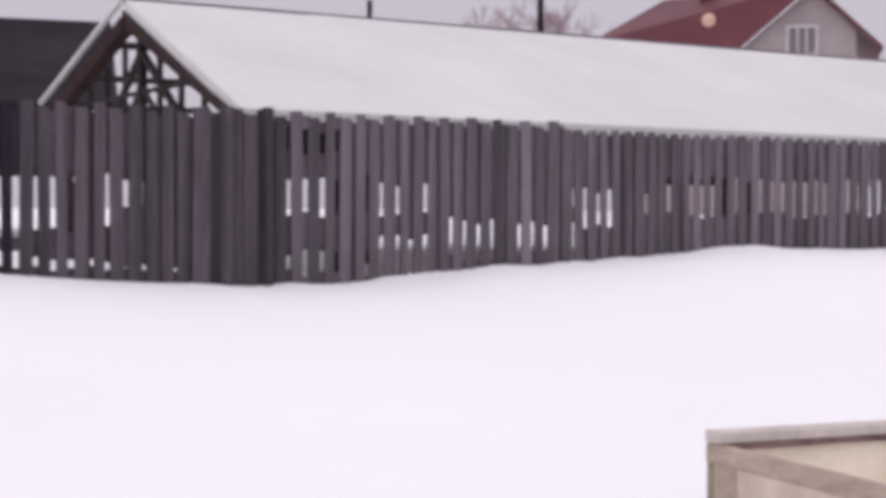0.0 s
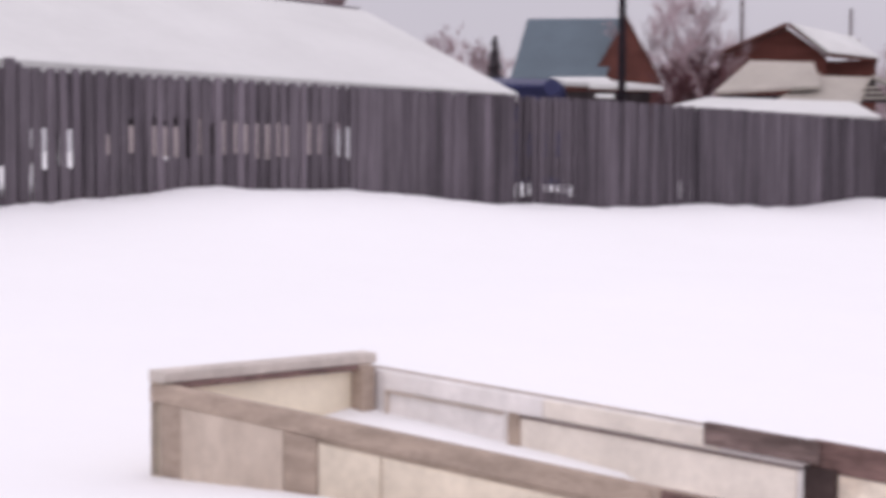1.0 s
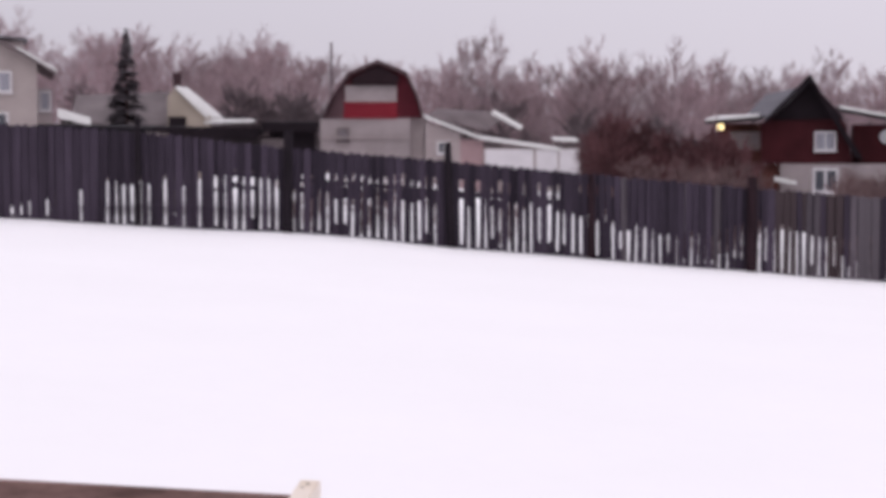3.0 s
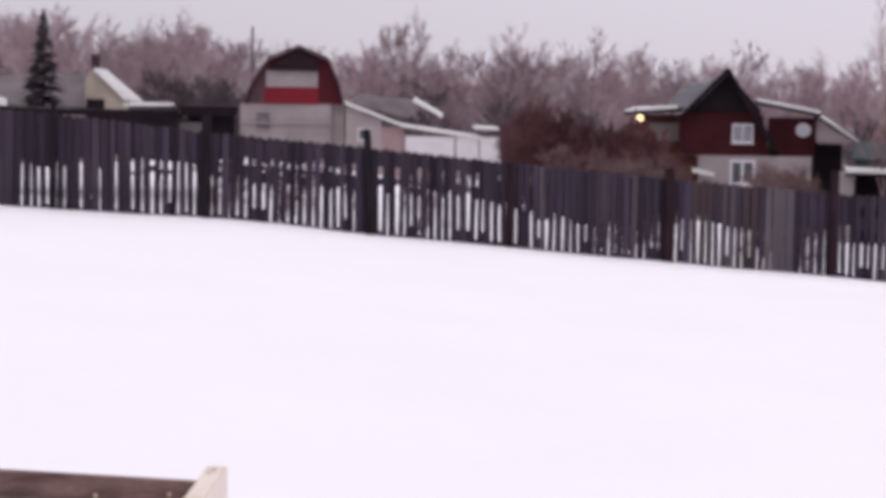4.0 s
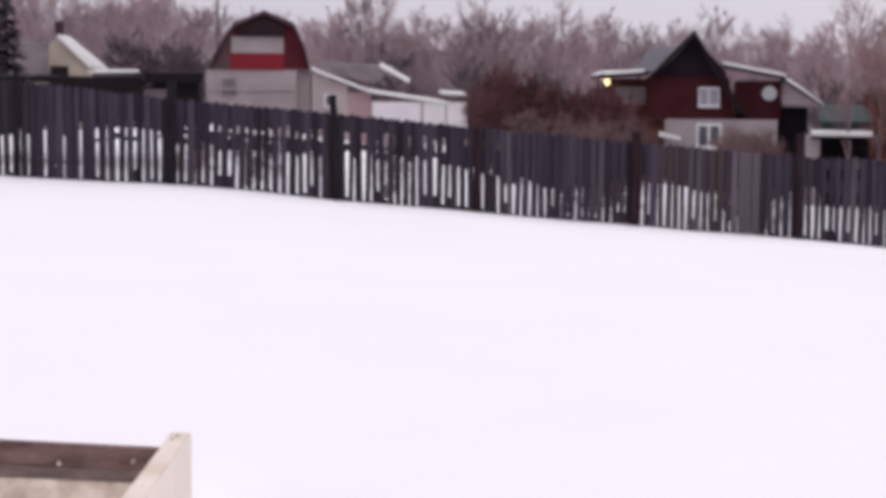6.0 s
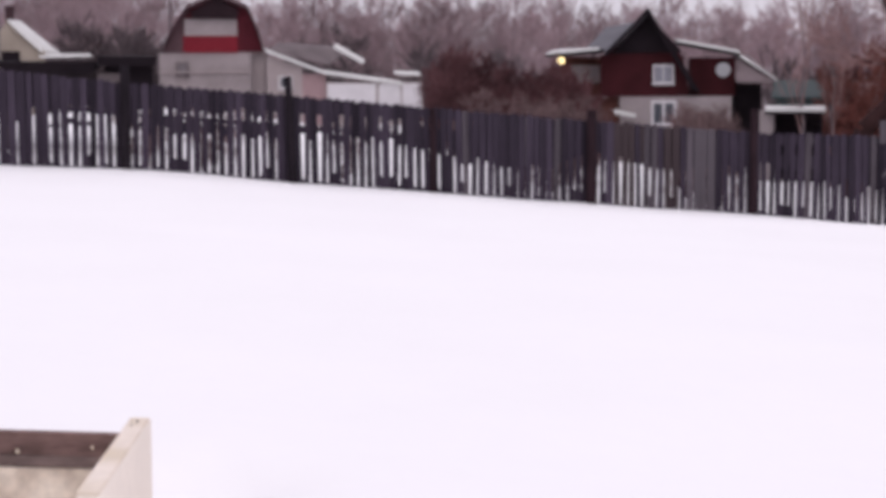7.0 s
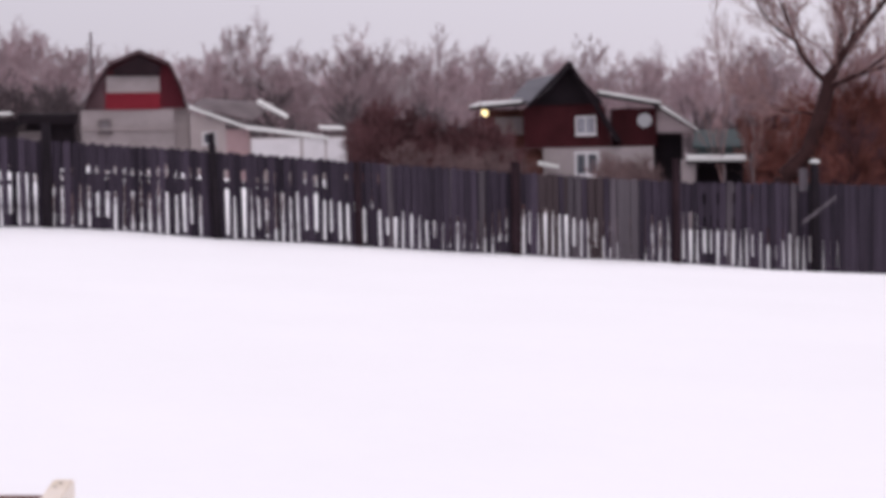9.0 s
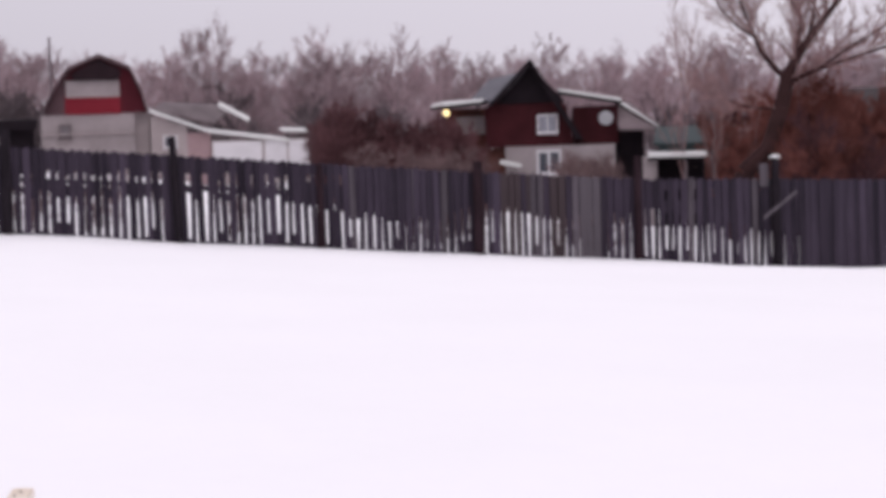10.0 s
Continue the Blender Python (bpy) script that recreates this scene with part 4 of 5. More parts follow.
    part("fascia", prism([(-3.4, 2.72), (-2.2, 2.5), (-0.7, 2.44), (-0.52, 2.58), (-0.52, 2.80), (-3.4, 2.80)], -0.3, -0.22), DARK_WALL, h, "sagging dark eave boards")
    part("fascia", blk(-0.48, 1.06, -0.4, -0.31, 2.68, 2.93), DARK_WALL, h, "dark eave boards")
    part("wall", blk(-6.4, -0.3, 0, 2.2, 1.75, 2.56), SHED_WOOD, h)
    part("wall", blk(-0.28, 1.0, 0, 2.2, 1.75, 2.8), DARK_WALL, h)
    for xx in (-6.3, -3.0, 0.8):
        part("post", blk(xx, xx + 0.15, 0.1, 0.25, z - 0.2, 1.747), SHED_WOOD, h)
    part("opening", blk(-0.5, 0.2, -0.06, -0.002, 2.2, 2.5), GREY_SHINGLE, h, "pale patched board")
    # barn with a gambrel roof
    z = g(5.9, 85)
    h = far_thing("barn", 5.87, 85, z, "gambrel-roofed barn, red and white gable over pale walls", "barn")
    outline = [(-2.62, 4.40), (-2.30, 5.25), (-1.40, 6.62), (0.18, 7.28), (1.72, 6.66), (2.32, 5.3), (2.52, 4.48)]
    part("gable_wall", prism([(-2.58, 4.42), (-2.27, 5.24), (-1.38, 6.6), (0.18, 7.25), (1.70, 6.64), (2.28, 5.3), (2.48, 4.46)], 0.0, 0.25), BARN_RED, h)
    part("red_cladding", blk(-1.60, 1.20, -0.06, -0.003, 4.4, 5.28), RED_PAINT, h, "bright red gable cladding")
    part("white_cladding", blk(-1.52, 1.19, -0.09, -0.003, 5.283, 6.14), WHITE_WALL, h, "off-white gable panel")
    for (xa, za), (xb, zb) in zip(outline, outline[1:]):
        bm = bmesh.new()
        hexa(bm, [(xa, -0.5, za), (xb, -0.5, zb), (xb, 8, zb), (xa, 8, za), (xa, -0.5, za + 0.2), (xb, -0.5, zb + 0.2), (xb, 8, zb + 0.2), (xa, 8, za + 0.2)])
        part("roof", bm, BARN_ROOF, h)
    part("hood", prism([(-1.15, 6.5), (0.18, 7.2), (1.3, 6.6), (1.2, 6.16), (-1.15, 6.16)], -0.35, -0.1), HOOD_DARK, h, "dark hood under the peak")
    part("gable_trim", prism([(-2.55, 4.43), (-1.62, 4.43), (-1.55, 6.16), (-1.2, 6.6), (-1.38, 6.56), (-2.24, 5.24)], -0.08, -0.003), BARN_ROOF, h, "faded maroon gable boards")
    part("wall", blk(-2.85, 1.9, 0.02, 8, z - 0.3, 4.40), WHITE_WALL, h, "pale block wall")
    part("side_wall", blk(1.92, 2.65, 0.6, 8, z - 0.3, 4.45), PALE_SIDING, h)
    part("ledge", blk(-2.9, 1.92, -0.12, 0.0, 3.36, 3.44), PALE_SIDING, h)
    window(h, -1.88, -1.42, 3.28, 3.82, -0.0, 1, GREY_SHINGLE, GREY_PANE)
    # a snow-dusted hoop house before the barn
    hoop = far_thing("hoop_house", 5.2, 80, g(5.2, 80), "small pale plastic hoop house dusted with snow", "hoop house")
    arch = [(0.78 * math.cos(k * math.pi / 10), 2.0 + 0.72 * math.sin(k * math.pi / 10)) for k in range(11)]
    part("cover", prism([(0.78, BASE[hoop] - 0.2)] + arch + [(-0.78, BASE[hoop] - 0.2)], 0.0, 3.0), WHITE_WALL, hoop)
    # long annex
    a = far_thing("annex", 5.87, 84.9, z, "long white annex with a sagging snowy roof", "annex")
    part("wall", prism([(2.70, z - 0.3), (4.55, z - 0.3), (4.55, 3.6), (2.70, 4.25)], 0.0, 3.0), PALE_SIDING, a)
    part("wall", blk(4.552, 5.78, 0.0, 3.0, z - 0.3, 3.3), PINK_WALL, a, "pink wall bay")
    part("wall", blk(5.782, 10.9, -0.3, 3.0, z - 0.3, 2.85), BEIGE_WALL, a)
    for xa, xb in ((5.85, 8.4), (8.55, 9.7), (9.8, 10.85)):
        part("panel", blk(xa, xb, -0.36, -0.303, 1.4, 2.78), WHITE_TRIM, a, "white sheet panel")
    window(a, 3.4, 3.95, 2.62, 3.1, -0.02, 2, WHITE_TRIM, PANE)
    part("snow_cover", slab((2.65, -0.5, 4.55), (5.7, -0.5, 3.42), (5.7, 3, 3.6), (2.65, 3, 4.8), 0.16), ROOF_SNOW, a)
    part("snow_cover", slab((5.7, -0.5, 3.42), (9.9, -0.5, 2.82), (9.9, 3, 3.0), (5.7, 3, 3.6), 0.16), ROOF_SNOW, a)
    part("roof", slab((2.8, 1.2, 4.6), (6.2, 3.0, 3.9), (7.6, 6, 4.9), (3.6, 6, 5.2), 0.1), GREY_SHINGLE, a)
    part("ridge_snow", slab((6.35, 2.0, 4.85), (7.95, 2.0, 3.98), (8.05, 2.3, 4.12), (6.5, 2.3, 4.98), 0.14), ROOF_SNOW, a)
    part("porch_roof", slab((9.6, 0.5, 3.35), (10.9, 0.5, 3.3), (10.9, 2, 3.45), (9.6, 2, 3.5), 0.12), ROOF_SNOW, a)
    # dark chalet with a lit lamp
    z = g(21.2, 80)
    h = far_thing("house", 21.16, 80, z, "dark red-brown chalet with snowy eaves and white windows", "house")
    part("gable_wall", prism([(-2.3, 2.0), (2.05, 2.0), (1.75, 3.9), (0.05, 5.9), (-1.9, 4.1), (-2.3, 4.0)], 0.0, 0.25), DARK_RED_WALL, h)
    part("gable_panel", prism([(-1.75, 4.12), (0.02, 6.0), (1.7, 4.15)], -0.12, -0.003), DARK_WALL, h)
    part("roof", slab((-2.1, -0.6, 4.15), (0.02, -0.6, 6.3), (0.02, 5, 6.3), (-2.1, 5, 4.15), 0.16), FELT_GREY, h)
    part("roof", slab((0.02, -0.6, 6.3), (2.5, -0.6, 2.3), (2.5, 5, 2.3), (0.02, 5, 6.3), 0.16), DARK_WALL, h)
    part("barge_board", prism([(-2.15, 4.02), (0.02, 6.28), (0.02, 6.02), (-1.95, 4.0)], -0.72, -0.62), DARK_WALL, h)
    part("barge_board", prism([(0.02, 6.28), (2.5, 2.25), (2.2, 2.25), (0.02, 5.95)], -0.72, -0.62), DARK_WALL, h)
    part("roof", slab((-3.2, 2.2, 4.35), (-1.9, 2.0, 4.4), (-0.1, 4.4, 6.0), (-2.2, 4.4, 5.6), 0.1), FELT_GREY, h)
    part("porch_roof", slab((-4.95, -0.6, 4.05), (-2.2, -0.6, 4.22), (-2.2, 2, 4.42), (-4.6, 2, 4.3), 0.12), DARK_WALL, h)
    part("snow_cover", slab((-4.95, -0.62, 4.16), (-2.4, -0.62, 4.36), (-2.4, 2, 4.5), (-4.6, 2, 4.42), 0.1), ROOF_SNOW, h)
    part("porch_wall", blk(-4.3, -2.32, 1.4, 1.7, z - 0.3, 4.0), RUST, h)
    part("porch_panel", blk(-3.8, -2.35, 1.3, 1.4, 2.7, 3.6), WHITE_WALL, h)
    lamp_case = part("porch_lamp", blk(-4.36, -4.18, 0.5, 0.7, 3.96, 4.04), DARK_WALL, h)
    bulb = bmesh.new()
    bmesh.ops.create_uvsphere(bulb, u_segments=12, v_segments=8, radius=0.17)
    bmesh.ops.translate(bulb, verts=bulb.verts[:], vec=(-4.27, 0.5, 3.80))
    part("bulb", bulb, LAMP, lamp_case, "lit yellow lamp globe", True)
    window(h, 0.36, 1.2, 2.7, 3.46, -0.03, 2, WHITE_TRIM, PALE_PANE)
    part("ground_wall", blk(-1.35, 4.1, 0.02, 5, z - 0.3, 1.99), WHITE_WALL, h, "pale plastered ground floor")
    part("ground_wall", blk(-4.2, -1.36, 0.4, 5, z - 0.3, 1.99), RUST, h)
    door = part("door", blk(0.2, 1.42, -0.07, 0.015, -0.1, 1.8), WHITE_TRIM, h, "white glazed double door")
    for xx in (0.32, 0.87):
        part("pane", blk(xx, xx + 0.42, -0.1, -0.072, 0.7, 1.65), PANE, door)
    part("side_wing", blk(2.1, 4.3, 0.8, 5, 2.0, 3.9), DARK_RED_WALL, h)
    part("side_wing", blk(4.3, 5.6, 1.2, 5, z - 0.3, 2.9), DARK_WALL, h)
    part("wing_roof", slab((1.4, 0.2, 4.62), (4.5, 0.2, 4.05), (4.5, 4, 4.3), (1.4, 4, 4.9), 0.12), DARK_WALL, h)
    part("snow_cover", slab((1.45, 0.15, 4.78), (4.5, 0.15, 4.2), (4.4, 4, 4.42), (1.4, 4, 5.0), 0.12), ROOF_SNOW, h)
    part("wing_roof", slab((4.3, -0.3, 2.75), (6.25, -0.3, 2.68), (5.1, 3, 4.1), (4.3, 3, 4.15), 0.12), ROOF_FADED, h)
    part("snow_edge", slab((4.4, 2.6, 4.15), (6.05, -0.4, 2.95), (6.25, -0.4, 2.82), (4.7, 2.7, 4.08), 0.1), ROOF_SNOW, h)
    dish = bmesh.new()
    bmesh.ops.create_cone(dish, cap_ends=True, segments=20, radius1=0.36, radius2=0.05, depth=0.16)
    bmesh.ops.rotate(dish, verts=dish.verts[:], matrix=Matrix.Rotation(radians(-80), 3, "X"))
    bmesh.ops.translate(dish, verts=dish.verts[:], vec=(3.7, 0.62, 3.3))
    part("satellite_dish", dish, DISH, h, "pale round satellite dish")
    part("bracket", blk(3.66, 3.74, 0.66, 0.8, 3.1, 3.3), DARK_WALL, h)
    part("snow_lump", slab((-1.6, -0.9, 1.28), (-0.55, -0.9, 1.1), (-0.55, -0.2, 1.14), (-1.6, -0.2, 1.4), 0.14), ROOF_SNOW, h)
    # small shed with a snowy flat roof
    z = g(25.8, 60)
    h = far_thing("shed", 25.81, 60, z, "small open shed with a snowy flat roof", "shed")
    part("snow_cover", slab((-0.55, -0.3, 1.44), (1.6, -0.3, 1.42), (1.6, 2, 1.5), (-0.55, 2, 1.52), 0.13), ROOF_SNOW, h)
    part("roof", slab((-0.55, -0.25, 1.305), (1.6, -0.25, 1.285), (1.6, 2, 1.365), (-0.55, 2, 1.385), 0.1), DARK_WALL, h)
    part("wall", blk(-0.75, -0.25, 0, 1.8, z - 0.2, 1.36), WHITE_WALL, h)
    part("wall", blk(-0.2, 1.5, 1.5, 1.8, z - 0.2, 1.2), DARK_WALL, h)
    part("post", blk(1.4, 1.5, 0, 0.1, z - 0.2, 1.19), DARK_WALL, h)
    z = g(26.4, 75)
    h = far_thing("hangar", 26.9, 76, z, "dull green sheet-metal hangar", "hangar")
    part("wall", blk(-1.7, 12, 0, 8, z - 0.2, 1.9), GREEN_SHEET, h)
    part("roof", slab((-1.9, -0.2, 1.92), (12.2, -0.2, 1.9), (12.2, 4, 2.75), (-1.9, 4, 2.75), 0.12), GREEN_SHEET, h)
    part("roof", slab((-1.9, 4, 2.75), (12.2, 4, 2.75), (12.2, 8.2, 1.9), (-1.9, 8.2, 1.9), 0.12), GREEN_SHEET, h)
    # dark barn beyond the yard tree
    z = g(34.0, 66)
    h = far_thing("dark_barn", 34.0, 66, z, "dark grey barn with a long felt roof behind the yard tree", "barn")
    part("wall", blk(-2.35, 6.0, 0, 6, z - 0.2, 2.2), SHED_WOOD, h)
    part("roof", slab((-2.5, -0.25, 2.15), (6.2, -0.25, 2.15), (6.2, 3.0, 3.85), (-2.5, 3.0, 3.9), 0.12), DARK_FELT, h)
    part("roof", slab((-2.5, 3.0, 3.9), (6.2, 3.0, 3.85), (6.2, 6.2, 2.15), (-2.5, 6.2, 2.15), 0.12), DARK_FELT, h)


def utility_pole(az, d, top, r, label):
    z = ground_z(d * math.sin(radians(az)), d * math.cos(radians(az)))
    p = far_thing("utility_pole", az, d, z, label, "utility pole", "poles over the roofs")
    bm = bmesh.new()
    tube(bm, (0, 0, z - 0.3), (0, 0, top), r * 1.15, r * 0.8, 10)
    part("shaft", bm, POST_DARK if d < 60 else BARK, p)
    return p


# ---- trees ----
def stick(bm, p, q, r0, r1, n=3):
    """A thin tapered branch without end caps; with r1 of 0 it runs out to a point."""
    d = (q - p).normalized()
    u = d.orthogonal().normalized()
    w = d.cross(u)
    turns = [u * math.cos(k * math.tau / n) + w * math.sin(k * math.tau / n) for k in range(n)]
    a = [bm.verts.new(p + c * r0) for c in turns]
    b = [bm.verts.new(q + c * r1) for c in turns] if r1 else [bm.verts.new(q)]
    for k in range(n):
        m = (k + 1) % n
        bm.faces.new((a[k], a[m], b[m], b[k]) if r1 else (a[k], a[m], b[0]))


def grow(bm, rng, p, d, length, r, depth, spread, n_kids, twig_r, up=0.15, sides=4, fine=9):
    pos, dirn = Vector(p), Vector(d).normalized()
    if depth == 0:
        stick(bm, pos, pos + dirn * length * rng.uniform(0.6, 1.2), twig_r, 0)
        return
    seg = 3 if depth > 1 else 2
    joints = [(pos.copy(), dirn.copy(), r)]
    for i in range(seg):
        nd = (dirn + Vector((rng.uniform(-1, 1), rng.uniform(-1, 1), rng.uniform(-0.6, 1))) * 0.2 + Vector((0, 0, up * 0.5))).normalized()
        q = pos + nd * (length / seg)
        r1 = max(twig_r, r * (1 - 0.75 * (i + 1) / seg))
        stick(bm, pos, q, max(twig_r, r * (1 - 0.75 * i / seg)), r1, sides if depth > 1 else 3)
        pos, dirn = q, nd
        joints.append((pos.copy(), dirn.copy(), r1))
    for k in range(n_kids if depth > 1 else fine):
        f = rng.uniform(0.2, 1.0)
        i = min(seg - 1, int(f * seg))
        o = joints[i][0].lerp(joints[i + 1][0], f * seg - i)
        ax = joints[i][1].orthogonal().normalized()
        ax.rotate(Matrix.Rotation(rng.uniform(0, math.tau), 3, joints[i][1]))
        nd = (joints[i][1] + ax * spread * rng.uniform(0.5, 1.2) + Vector((0, 0, up * 0.6))).normalized()
        grow(bm, rng, o, nd, length * rng.uniform(0.45, 0.7), max(twig_r, joints[i][2] * 0.6), depth - 1, spread, n_kids, twig_r, up, sides, fine)


def bare_tree(name, seed, height, trunk, spread, kids, twig_r, bark, twigs, label, category="tree", depth=3, limbs=9, fork=0.35, group="bare trees behind the houses", up=0.15, fine=9):
    """A leafless tree: a tapered trunk with limbs as one mesh, and its twig crown as another."""
    rng = random.Random(seed)
    t = thing(name, 0, 0, 0, 0, label, category, group)
    bm = bmesh.new()
    pts, p = [Vector((0, 0, -0.3))], Vector((0, 0, 0))
    n = 6
    for i in range(1, n + 1):
        pts.append(Vector((rng.uniform(-1, 1) * 0.02 * height, rng.uniform(-1, 1) * 0.02 * height, height * 0.9 * i / n)))
    rad = [trunk * (1 - 0.88 * i / n) for i in range(n + 1)]
    for i in range(n):
        tube(bm, pts[i], pts[i + 1], rad[i], rad[i + 1], 7)
    part("trunk", bm, bark, t)
    cr = bmesh.new()
    for k in range(limbs):
        f = fork + (1 - fork) * (k + rng.random()) / limbs
        i = min(n - 1, int(f * n))
        o = pts[i].lerp(pts[i + 1], f * n - i)
        a = rng.uniform(0, math.tau)
        d = Vector((math.cos(a) * spread, math.sin(a) * spread, rng.uniform(0.5, 1.1)))
        grow(cr, rng, o, d, height * rng.uniform(0.26, 0.42) * (1.15 - 0.5 * f), rad[i] * 0.55, depth, 0.95, kids, twig_r, up, 4, fine)
    part("crown", cr, twigs, t, "bare twigs")
    return t


def place(t, x, y, s, turn, z=None):
    m = pose(x, y, ground_z(x, y) if z is None else z, 0, 0, turn)
    c = copy_thing(t, m)
    c.scale = (s * 1.0, s * 1.0, s)
    return c


def build_woods():
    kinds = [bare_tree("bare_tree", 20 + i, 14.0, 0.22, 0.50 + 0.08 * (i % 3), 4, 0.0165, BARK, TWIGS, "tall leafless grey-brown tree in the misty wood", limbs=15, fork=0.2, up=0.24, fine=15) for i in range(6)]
    rng = random.Random(3)
    for row, (d, count, lo, hi) in enumerate(((118, 56, -30, 40), (132, 84, -34, 44), (150, 96, -36, 46), (175, 90, -38, 48))):
        for i in range(count):
            az = radians(lo + (hi - lo) * (i + rng.random()) / count)
            dd = d + rng.uniform(-6, 6)
            s = rng.uniform(0.50, 0.72) * (1 + 0.10 * row)
            deg = math.degrees(az)
            if row == 0 and deg < 0:
                s *= 0.7
            if -12 <= deg < -8:
                s *= 0.92
            if deg < -12:
                s *= 0.82
                if rng.random() < 0.35:
                    continue
            place(rng.choice(kinds), dd * math.sin(az), dd * math.cos(az), s, rng.uniform(0, 360))
    for az, d, s in ((9.8, 120, 0.80), (13.6, 122, 0.76), (14.2, 121, 0.7), (-45.5, 80, 0.66), (-47.5, 82, 0.62), (-22.8, 66, 0.50), (-21.9, 67, 0.46), (-29.5, 80, 0.36), (-30.4, 82, 0.40)):
        a = radians(az)
        place(rng.choice(kinds), d * math.sin(a), d * math.cos(a), s, rng.uniform(0, 360))
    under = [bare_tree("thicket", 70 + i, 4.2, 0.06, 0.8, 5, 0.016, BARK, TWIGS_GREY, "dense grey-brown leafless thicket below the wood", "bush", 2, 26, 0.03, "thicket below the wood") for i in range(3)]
    for i in range(110):
        az, d = radians(rng.uniform(-13, 41)), rng.uniform(98, 116)
        place(rng.choice(under), d * math.sin(az), d * math.cos(az), rng.uniform(0.9, 1.45), rng.uniform(0, 360))
    for i, b in enumerate(under):
        b.location = (12 + 14 * i, 105, ground_z(12 + 14 * i, 105))
    for k in kinds:
        i = kinds.index(k)
        k.location = (-30 + 19 * i, 190 + 3 * i, ground_z(-30 + 19 * i, 190))
    # red-brown brush behind the picket fence
    bush = [bare_tree("brush", 60 + i, 3.2, 0.05, 0.9, 6, 0.014, BARK_NEAR, TWIGS_RED, "tangled red-brown leafless brush", "bush", 2, 24, 0.03, "brush behind the fence") for i in range(3)]
    for i in range(70):
        az, d = radians(rng.uniform(13.9, 19.0)), rng.uniform(54, 82)
        place(rng.choice(bush), d * math.sin(az), d * math.cos(az), rng.uniform(0.5, 1.1), rng.uniform(0, 360))
    for i in range(16):
        az, d = radians(rng.uniform(28.6, 36)), rng.uniform(48, 64)
        place(rng.choice(bush), d * math.sin(az), d * math.cos(az), rng.uniform(0.8, 1.3), rng.uniform(0, 360))
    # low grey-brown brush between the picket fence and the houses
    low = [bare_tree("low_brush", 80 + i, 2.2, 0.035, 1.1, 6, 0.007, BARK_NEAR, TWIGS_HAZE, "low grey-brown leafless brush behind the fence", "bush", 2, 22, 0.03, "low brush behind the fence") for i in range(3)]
    for i in range(30):
        az, d = radians(rng.choice((rng.uniform(16.8, 19.4), rng.uniform(22.3, 24.0)))), rng.uniform(41, 50)
        place(rng.choice(low), d * math.sin(az), d * math.cos(az), rng.uniform(0.8, 1.05), rng.uniform(0, 360))
    for i in range(10):
        az, d = radians(rng.uniform(2.0, 12.0)), rng.uniform(40, 46)
        place(rng.choice(low), d * math.sin(az), d * math.cos(az), rng.uniform(0.5, 0.8), rng.uniform(0, 360))
    for i, b in enumerate(low):
        b.location = (13.5 + 0.9 * i, 50, ground_z(13.5 + 0.9 * i, 50))
    for az, d, s in ((-22.5, 55, 1.1), (-21.5, 56, 1.2), (-20.6, 55, 1.0)):
        a = radians(az)
        place(rng.choice(bush), d * math.sin(a), d * math.cos(a), s, rng.uniform(0, 360))
    for i, b in enumerate(bush):
        b.location = (15 + 1.6 * i, 60 + i, ground_z(15 + 1.6 * i, 60 + i))


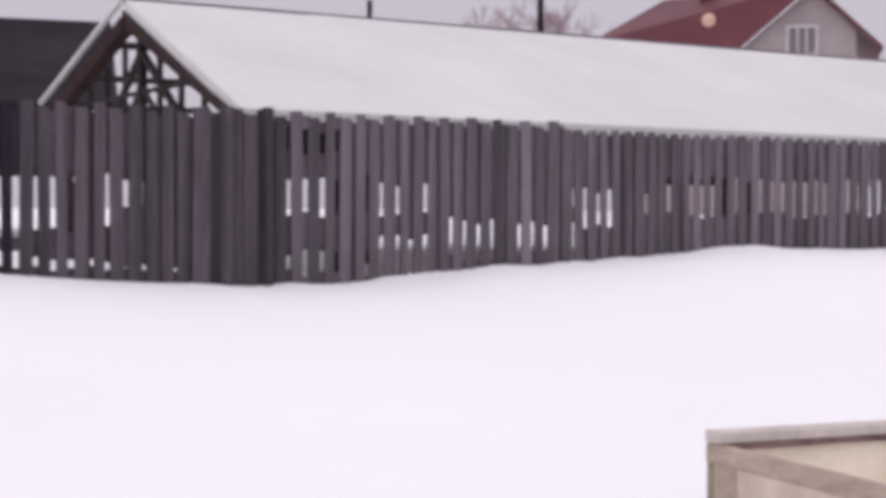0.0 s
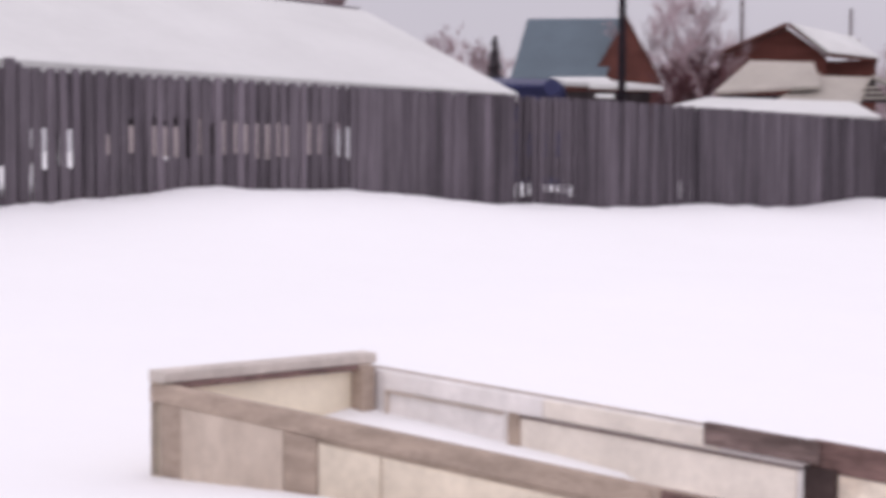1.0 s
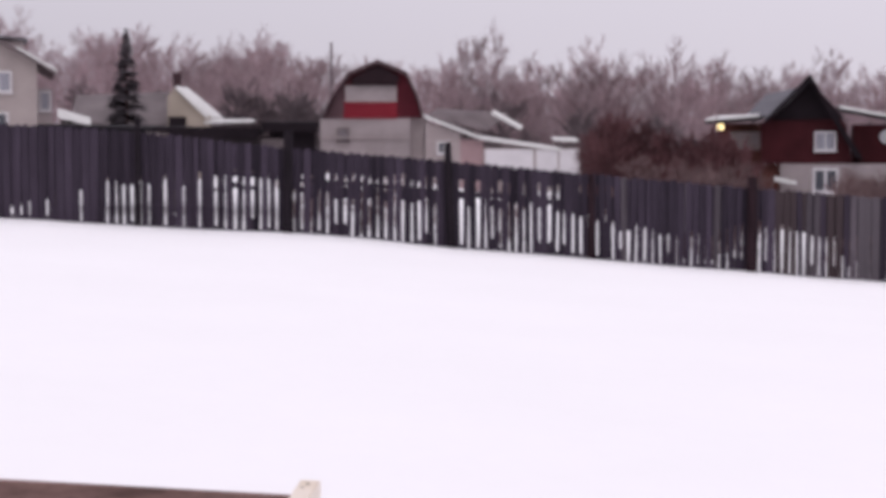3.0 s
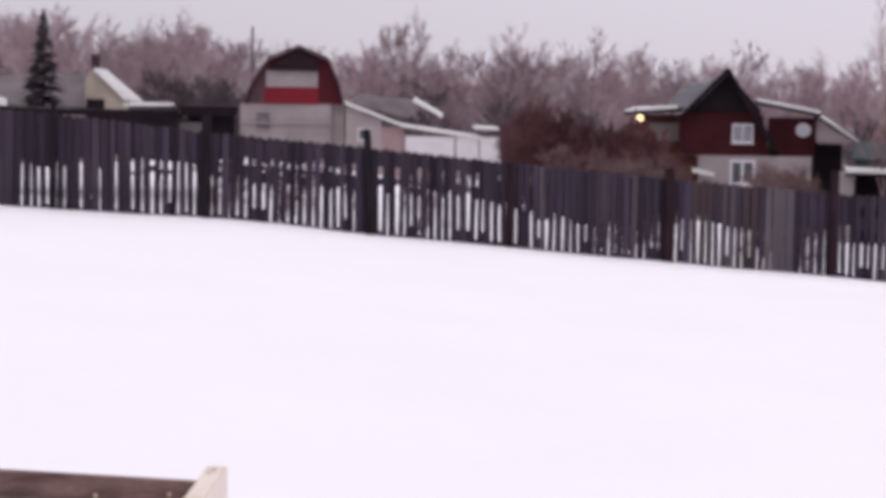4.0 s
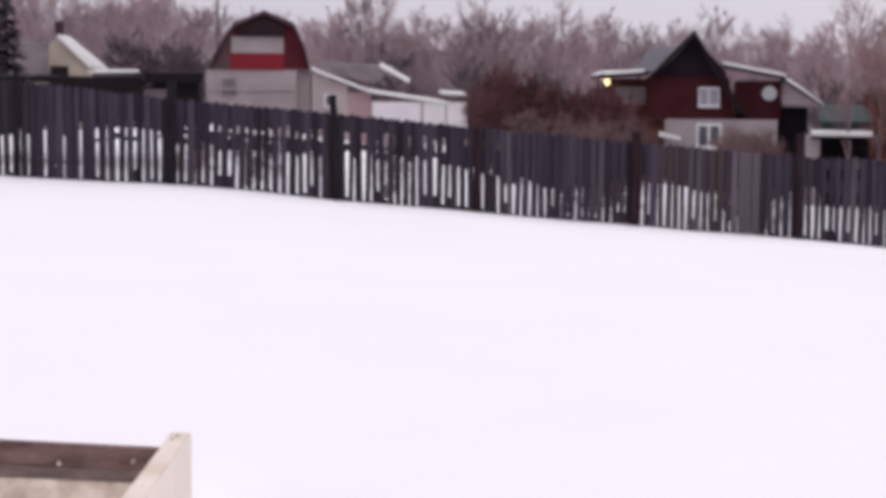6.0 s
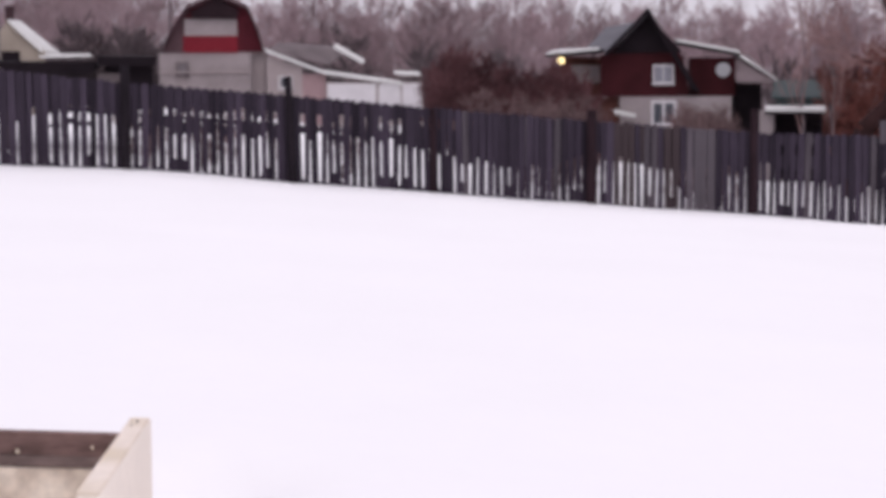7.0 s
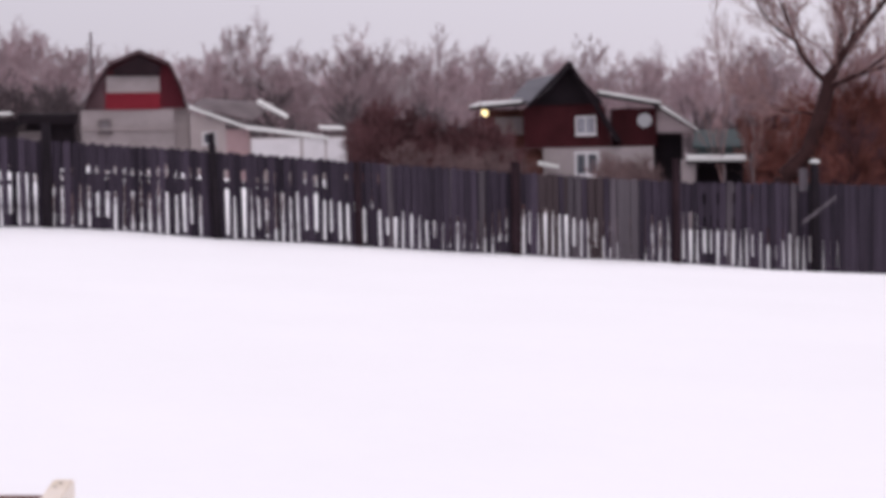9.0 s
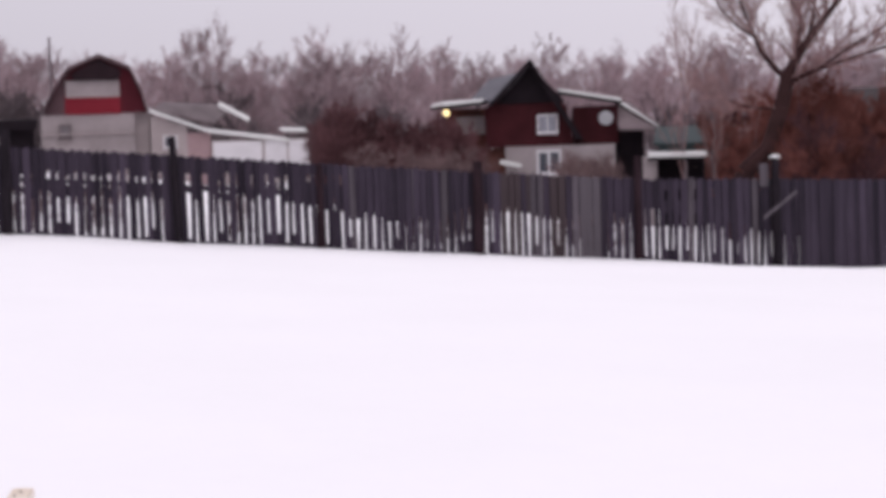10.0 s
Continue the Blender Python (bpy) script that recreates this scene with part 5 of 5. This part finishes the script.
def build_yard_tree():
    z = ground_z(50 * math.sin(radians(30.2)), 50 * math.cos(radians(30.2)))
    t = far_thing("yard_tree", 30.2, 50, z, "big spreading leafless tree with a dark leaning forked trunk", "tree", "yard trees")
    rng = random.Random(41)

    def chain(bm, pts, r0, r1, n=8):
        for i in range(len(pts) - 1):
            a, b = i / (len(pts) - 1), (i + 1) / (len(pts) - 1)
            tube(bm, pts[i], pts[i + 1], r0 + (r1 - r0) * a, r0 + (r1 - r0) * b, n)
    bm = bmesh.new()
    chain(bm, [(-1.75, 0, z - 0.3), (-1.35, 0, 0.8), (-0.62, 0.05, 1.5), (-0.2, 0, 2.75), (0.06, 0, 3.85)], 0.30, 0.21, 10)
    part("trunk", bm, BARK_NEAR, t)
    limbs = (
        ([(0.05, 0, 3.8), (0.35, 0.1, 4.35), (0.65, 0.2, 4.8), (1.3, 0.1, 5.6), (1.85, 0.3, 6.3), (2.3, 0.2, 7.4)], 0.17),
        ([(-0.05, 0, 3.6), (-0.45, -0.2, 4.05), (-0.8, -0.3, 4.5), (-1.05, -0.2, 5.2), (-1.4, -0.3, 6.1), (-1.8, -0.3, 7.2)], 0.10),
        ([(-0.05, 0, 3.45), (0.5, -0.3, 3.7), (1.0, -0.5, 3.88), (1.8, -0.6, 4.08), (2.9, -0.8, 4.42), (4.6, -0.9, 5.3)], 0.10),
        ([(-0.2, 0, 2.7), (-0.9, -0.3, 2.75), (-1.45, -0.5, 2.85), (-2.3, -0.6, 3.3)], 0.05),
        ([(0.1, 0.1, 3.9), (0.3, 0.5, 4.6), (0.45, 0.6, 5.3), (0.2, 0.7, 6.0), (0.1, 0.6, 7.2)], 0.10),
        ([(0.6, 0.1, 4.7), (0.8, 0.4, 5.4), (0.85, 0.6, 6.0), (1.1, 0.7, 7.0)], 0.07),
        ([(1.0, -0.4, 3.9), (1.9, -0.2, 4.5), (2.8, 0.1, 5.0), (3.9, 0.3, 5.6)], 0.06),
        ([(-0.95, -0.2, 4.9), (-1.5, 0.1, 5.3), (-2.0, 0.2, 5.9), (-2.3, 0.2, 6.6)], 0.05),
    )
    for pts, r in limbs:
        bm = bmesh.new()
        chain(bm, pts, r, r * 0.25, 7)
        part("limb", bm, BARK_NEAR, t)
        cr = bmesh.new()
        for i in range(len(pts) - 1):
            for k in range(4):
                f = rng.random()
                o = Vector(pts[i]).lerp(Vector(pts[i + 1]), f)
                d = (Vector(pts[i + 1]) - Vector(pts[i])).normalized() + Vector((rng.uniform(-1, 1), rng.uniform(-1, 1), rng.uniform(-0.5, 0.9)))
                grow(cr, rng, o, d, rng.uniform(0.8, 1.7), r * 0.3, 2, 0.8, 5, 0.009)
        part("crown", cr, TWIGS_TREE, t, "fine red-brown twigs")
    u = bare_tree("shrub", 97, 4.6, 0.12, 1.0, 6, 0.012, BARK_NEAR, TWIGS_RUST, "dense rust-brown leafless shrub by the fence", "shrub", 3, 12, 0.15, "rusty shrubs round the yard tree")
    u.location = (26.0, 43.5, ground_z(26.0, 43.5))
    place(u, 28.3, 44.0, 0.95, 80)
    place(u, 30.5, 45.0, 0.9, 140)
    place(u, 27.0, 46.5, 0.8, 200)
    slim = bare_tree("slim_tree", 33, 7.4, 0.08, 0.3, 4, 0.008, BARK, TWIGS_TREE, "slim leafless tree rising beside the green hangar", "tree", 2, 9, 0.2, "yard trees", up=0.6)
    slim.location = (60 * math.sin(radians(26.5)), 60 * math.cos(radians(26.5)), ground_z(26.8, 53.7))
    place(slim, 57 * math.sin(radians(27.6)), 57 * math.cos(radians(27.6)), 0.75, 70)
    for az, d, s in ((30.9, 47, 0.6), (28.6, 54, 0.6), (29.3, 58, 0.8), (29.9, 57, 0.95), (28.2, 62, 0.8), (28.8, 64, 1.0), (27.6, 66, 0.85), (31.3, 52, 0.85), (30.4, 55, 0.9)):
        place(u, d * math.sin(radians(az)), d * math.cos(radians(az)), s, az * 37)
    for i in range(7):
        a, d = radians(rng.uniform(29.6, 35.5)), rng.uniform(53, 60)
        place(u, d * math.sin(a), d * math.cos(a), rng.uniform(0.75, 1.0), rng.uniform(0, 360))


def build_spruce(az, d, top, width):
    x, y = d * math.sin(radians(az)), d * math.cos(radians(az))
    z = ground_z(x, y)
    t = thing("spruce", x, y, z, 0, "dark narrow spruce standing over the roofs", "tree")
    bm = bmesh.new()
    tube(bm, (0, 0, z - 0.3), (0, 0, top), 0.16, 0.02, 7)
    part("trunk", bm, BARK_NEAR, t)
    rng = random.Random(8)
    cr = bmesh.new()
    h = top - z
    for i in range(46):
        f0 = 0.12 + 0.88 * i / 46
        for k in range(8):
            f = min(1.0, f0 + rng.uniform(-0.025, 0.025))
            a = rng.uniform(0, math.tau)
            L = width * (1 - f) ** 0.8 * rng.uniform(0.6, 1.1) + 0.08
            o = Vector((0, 0, z + h * f))
            q = o + Vector((math.cos(a) * L, math.sin(a) * L, -0.25 * L + rng.uniform(-0.1, 0.1)))
            s = Vector((-math.sin(a), math.cos(a), 0)) * (0.10 + 0.16 * L)
            m = o.lerp(q, 0.55)
            v = [cr.verts.new(c) for c in (o, m - s, q, m + s, m + Vector((0, 0, 0.10)))]
            for f3 in ((0, 1, 4), (1, 2, 4), (2, 3, 4), (3, 0, 4), (0, 3, 2, 1)):
                cr.faces.new([v[j] for j in f3])
    part("crown", cr, NEEDLES, t, "dark needled boughs")


build_left_fence()
build_right_fence()
build_shed()
build_bed()
build_houses()
utility_pole(-24.41, 44, 8.4, 0.11, "tall dark wooden utility pole behind the fence")
utility_pole(-46.1, 45, 9.2, 0.10, "dark wooden pole rising behind the snowy shed")
utility_pole(-52.2, 45, 8.0, 0.09, "short dark pole rising behind the snowy shed")
utility_pole(-20.2, 80, 10.2, 0.11, "thin grey pole beside the log house")
utility_pole(-16.5, 80, 9.6, 0.09, "thin grey pole behind the log house")
utility_pole(-9.3, 82, 9.4, 0.09, "thin grey pole behind the beige house")
utility_pole(4.35, 95, 9.2, 0.09, "thin grey pole behind the gambrel barn")
build_spruce(-2.82, 80, 8.45, 1.9)
build_spruce(-28.9, 60, 6.6, 0.9)
build_yard_tree()
build_woods()
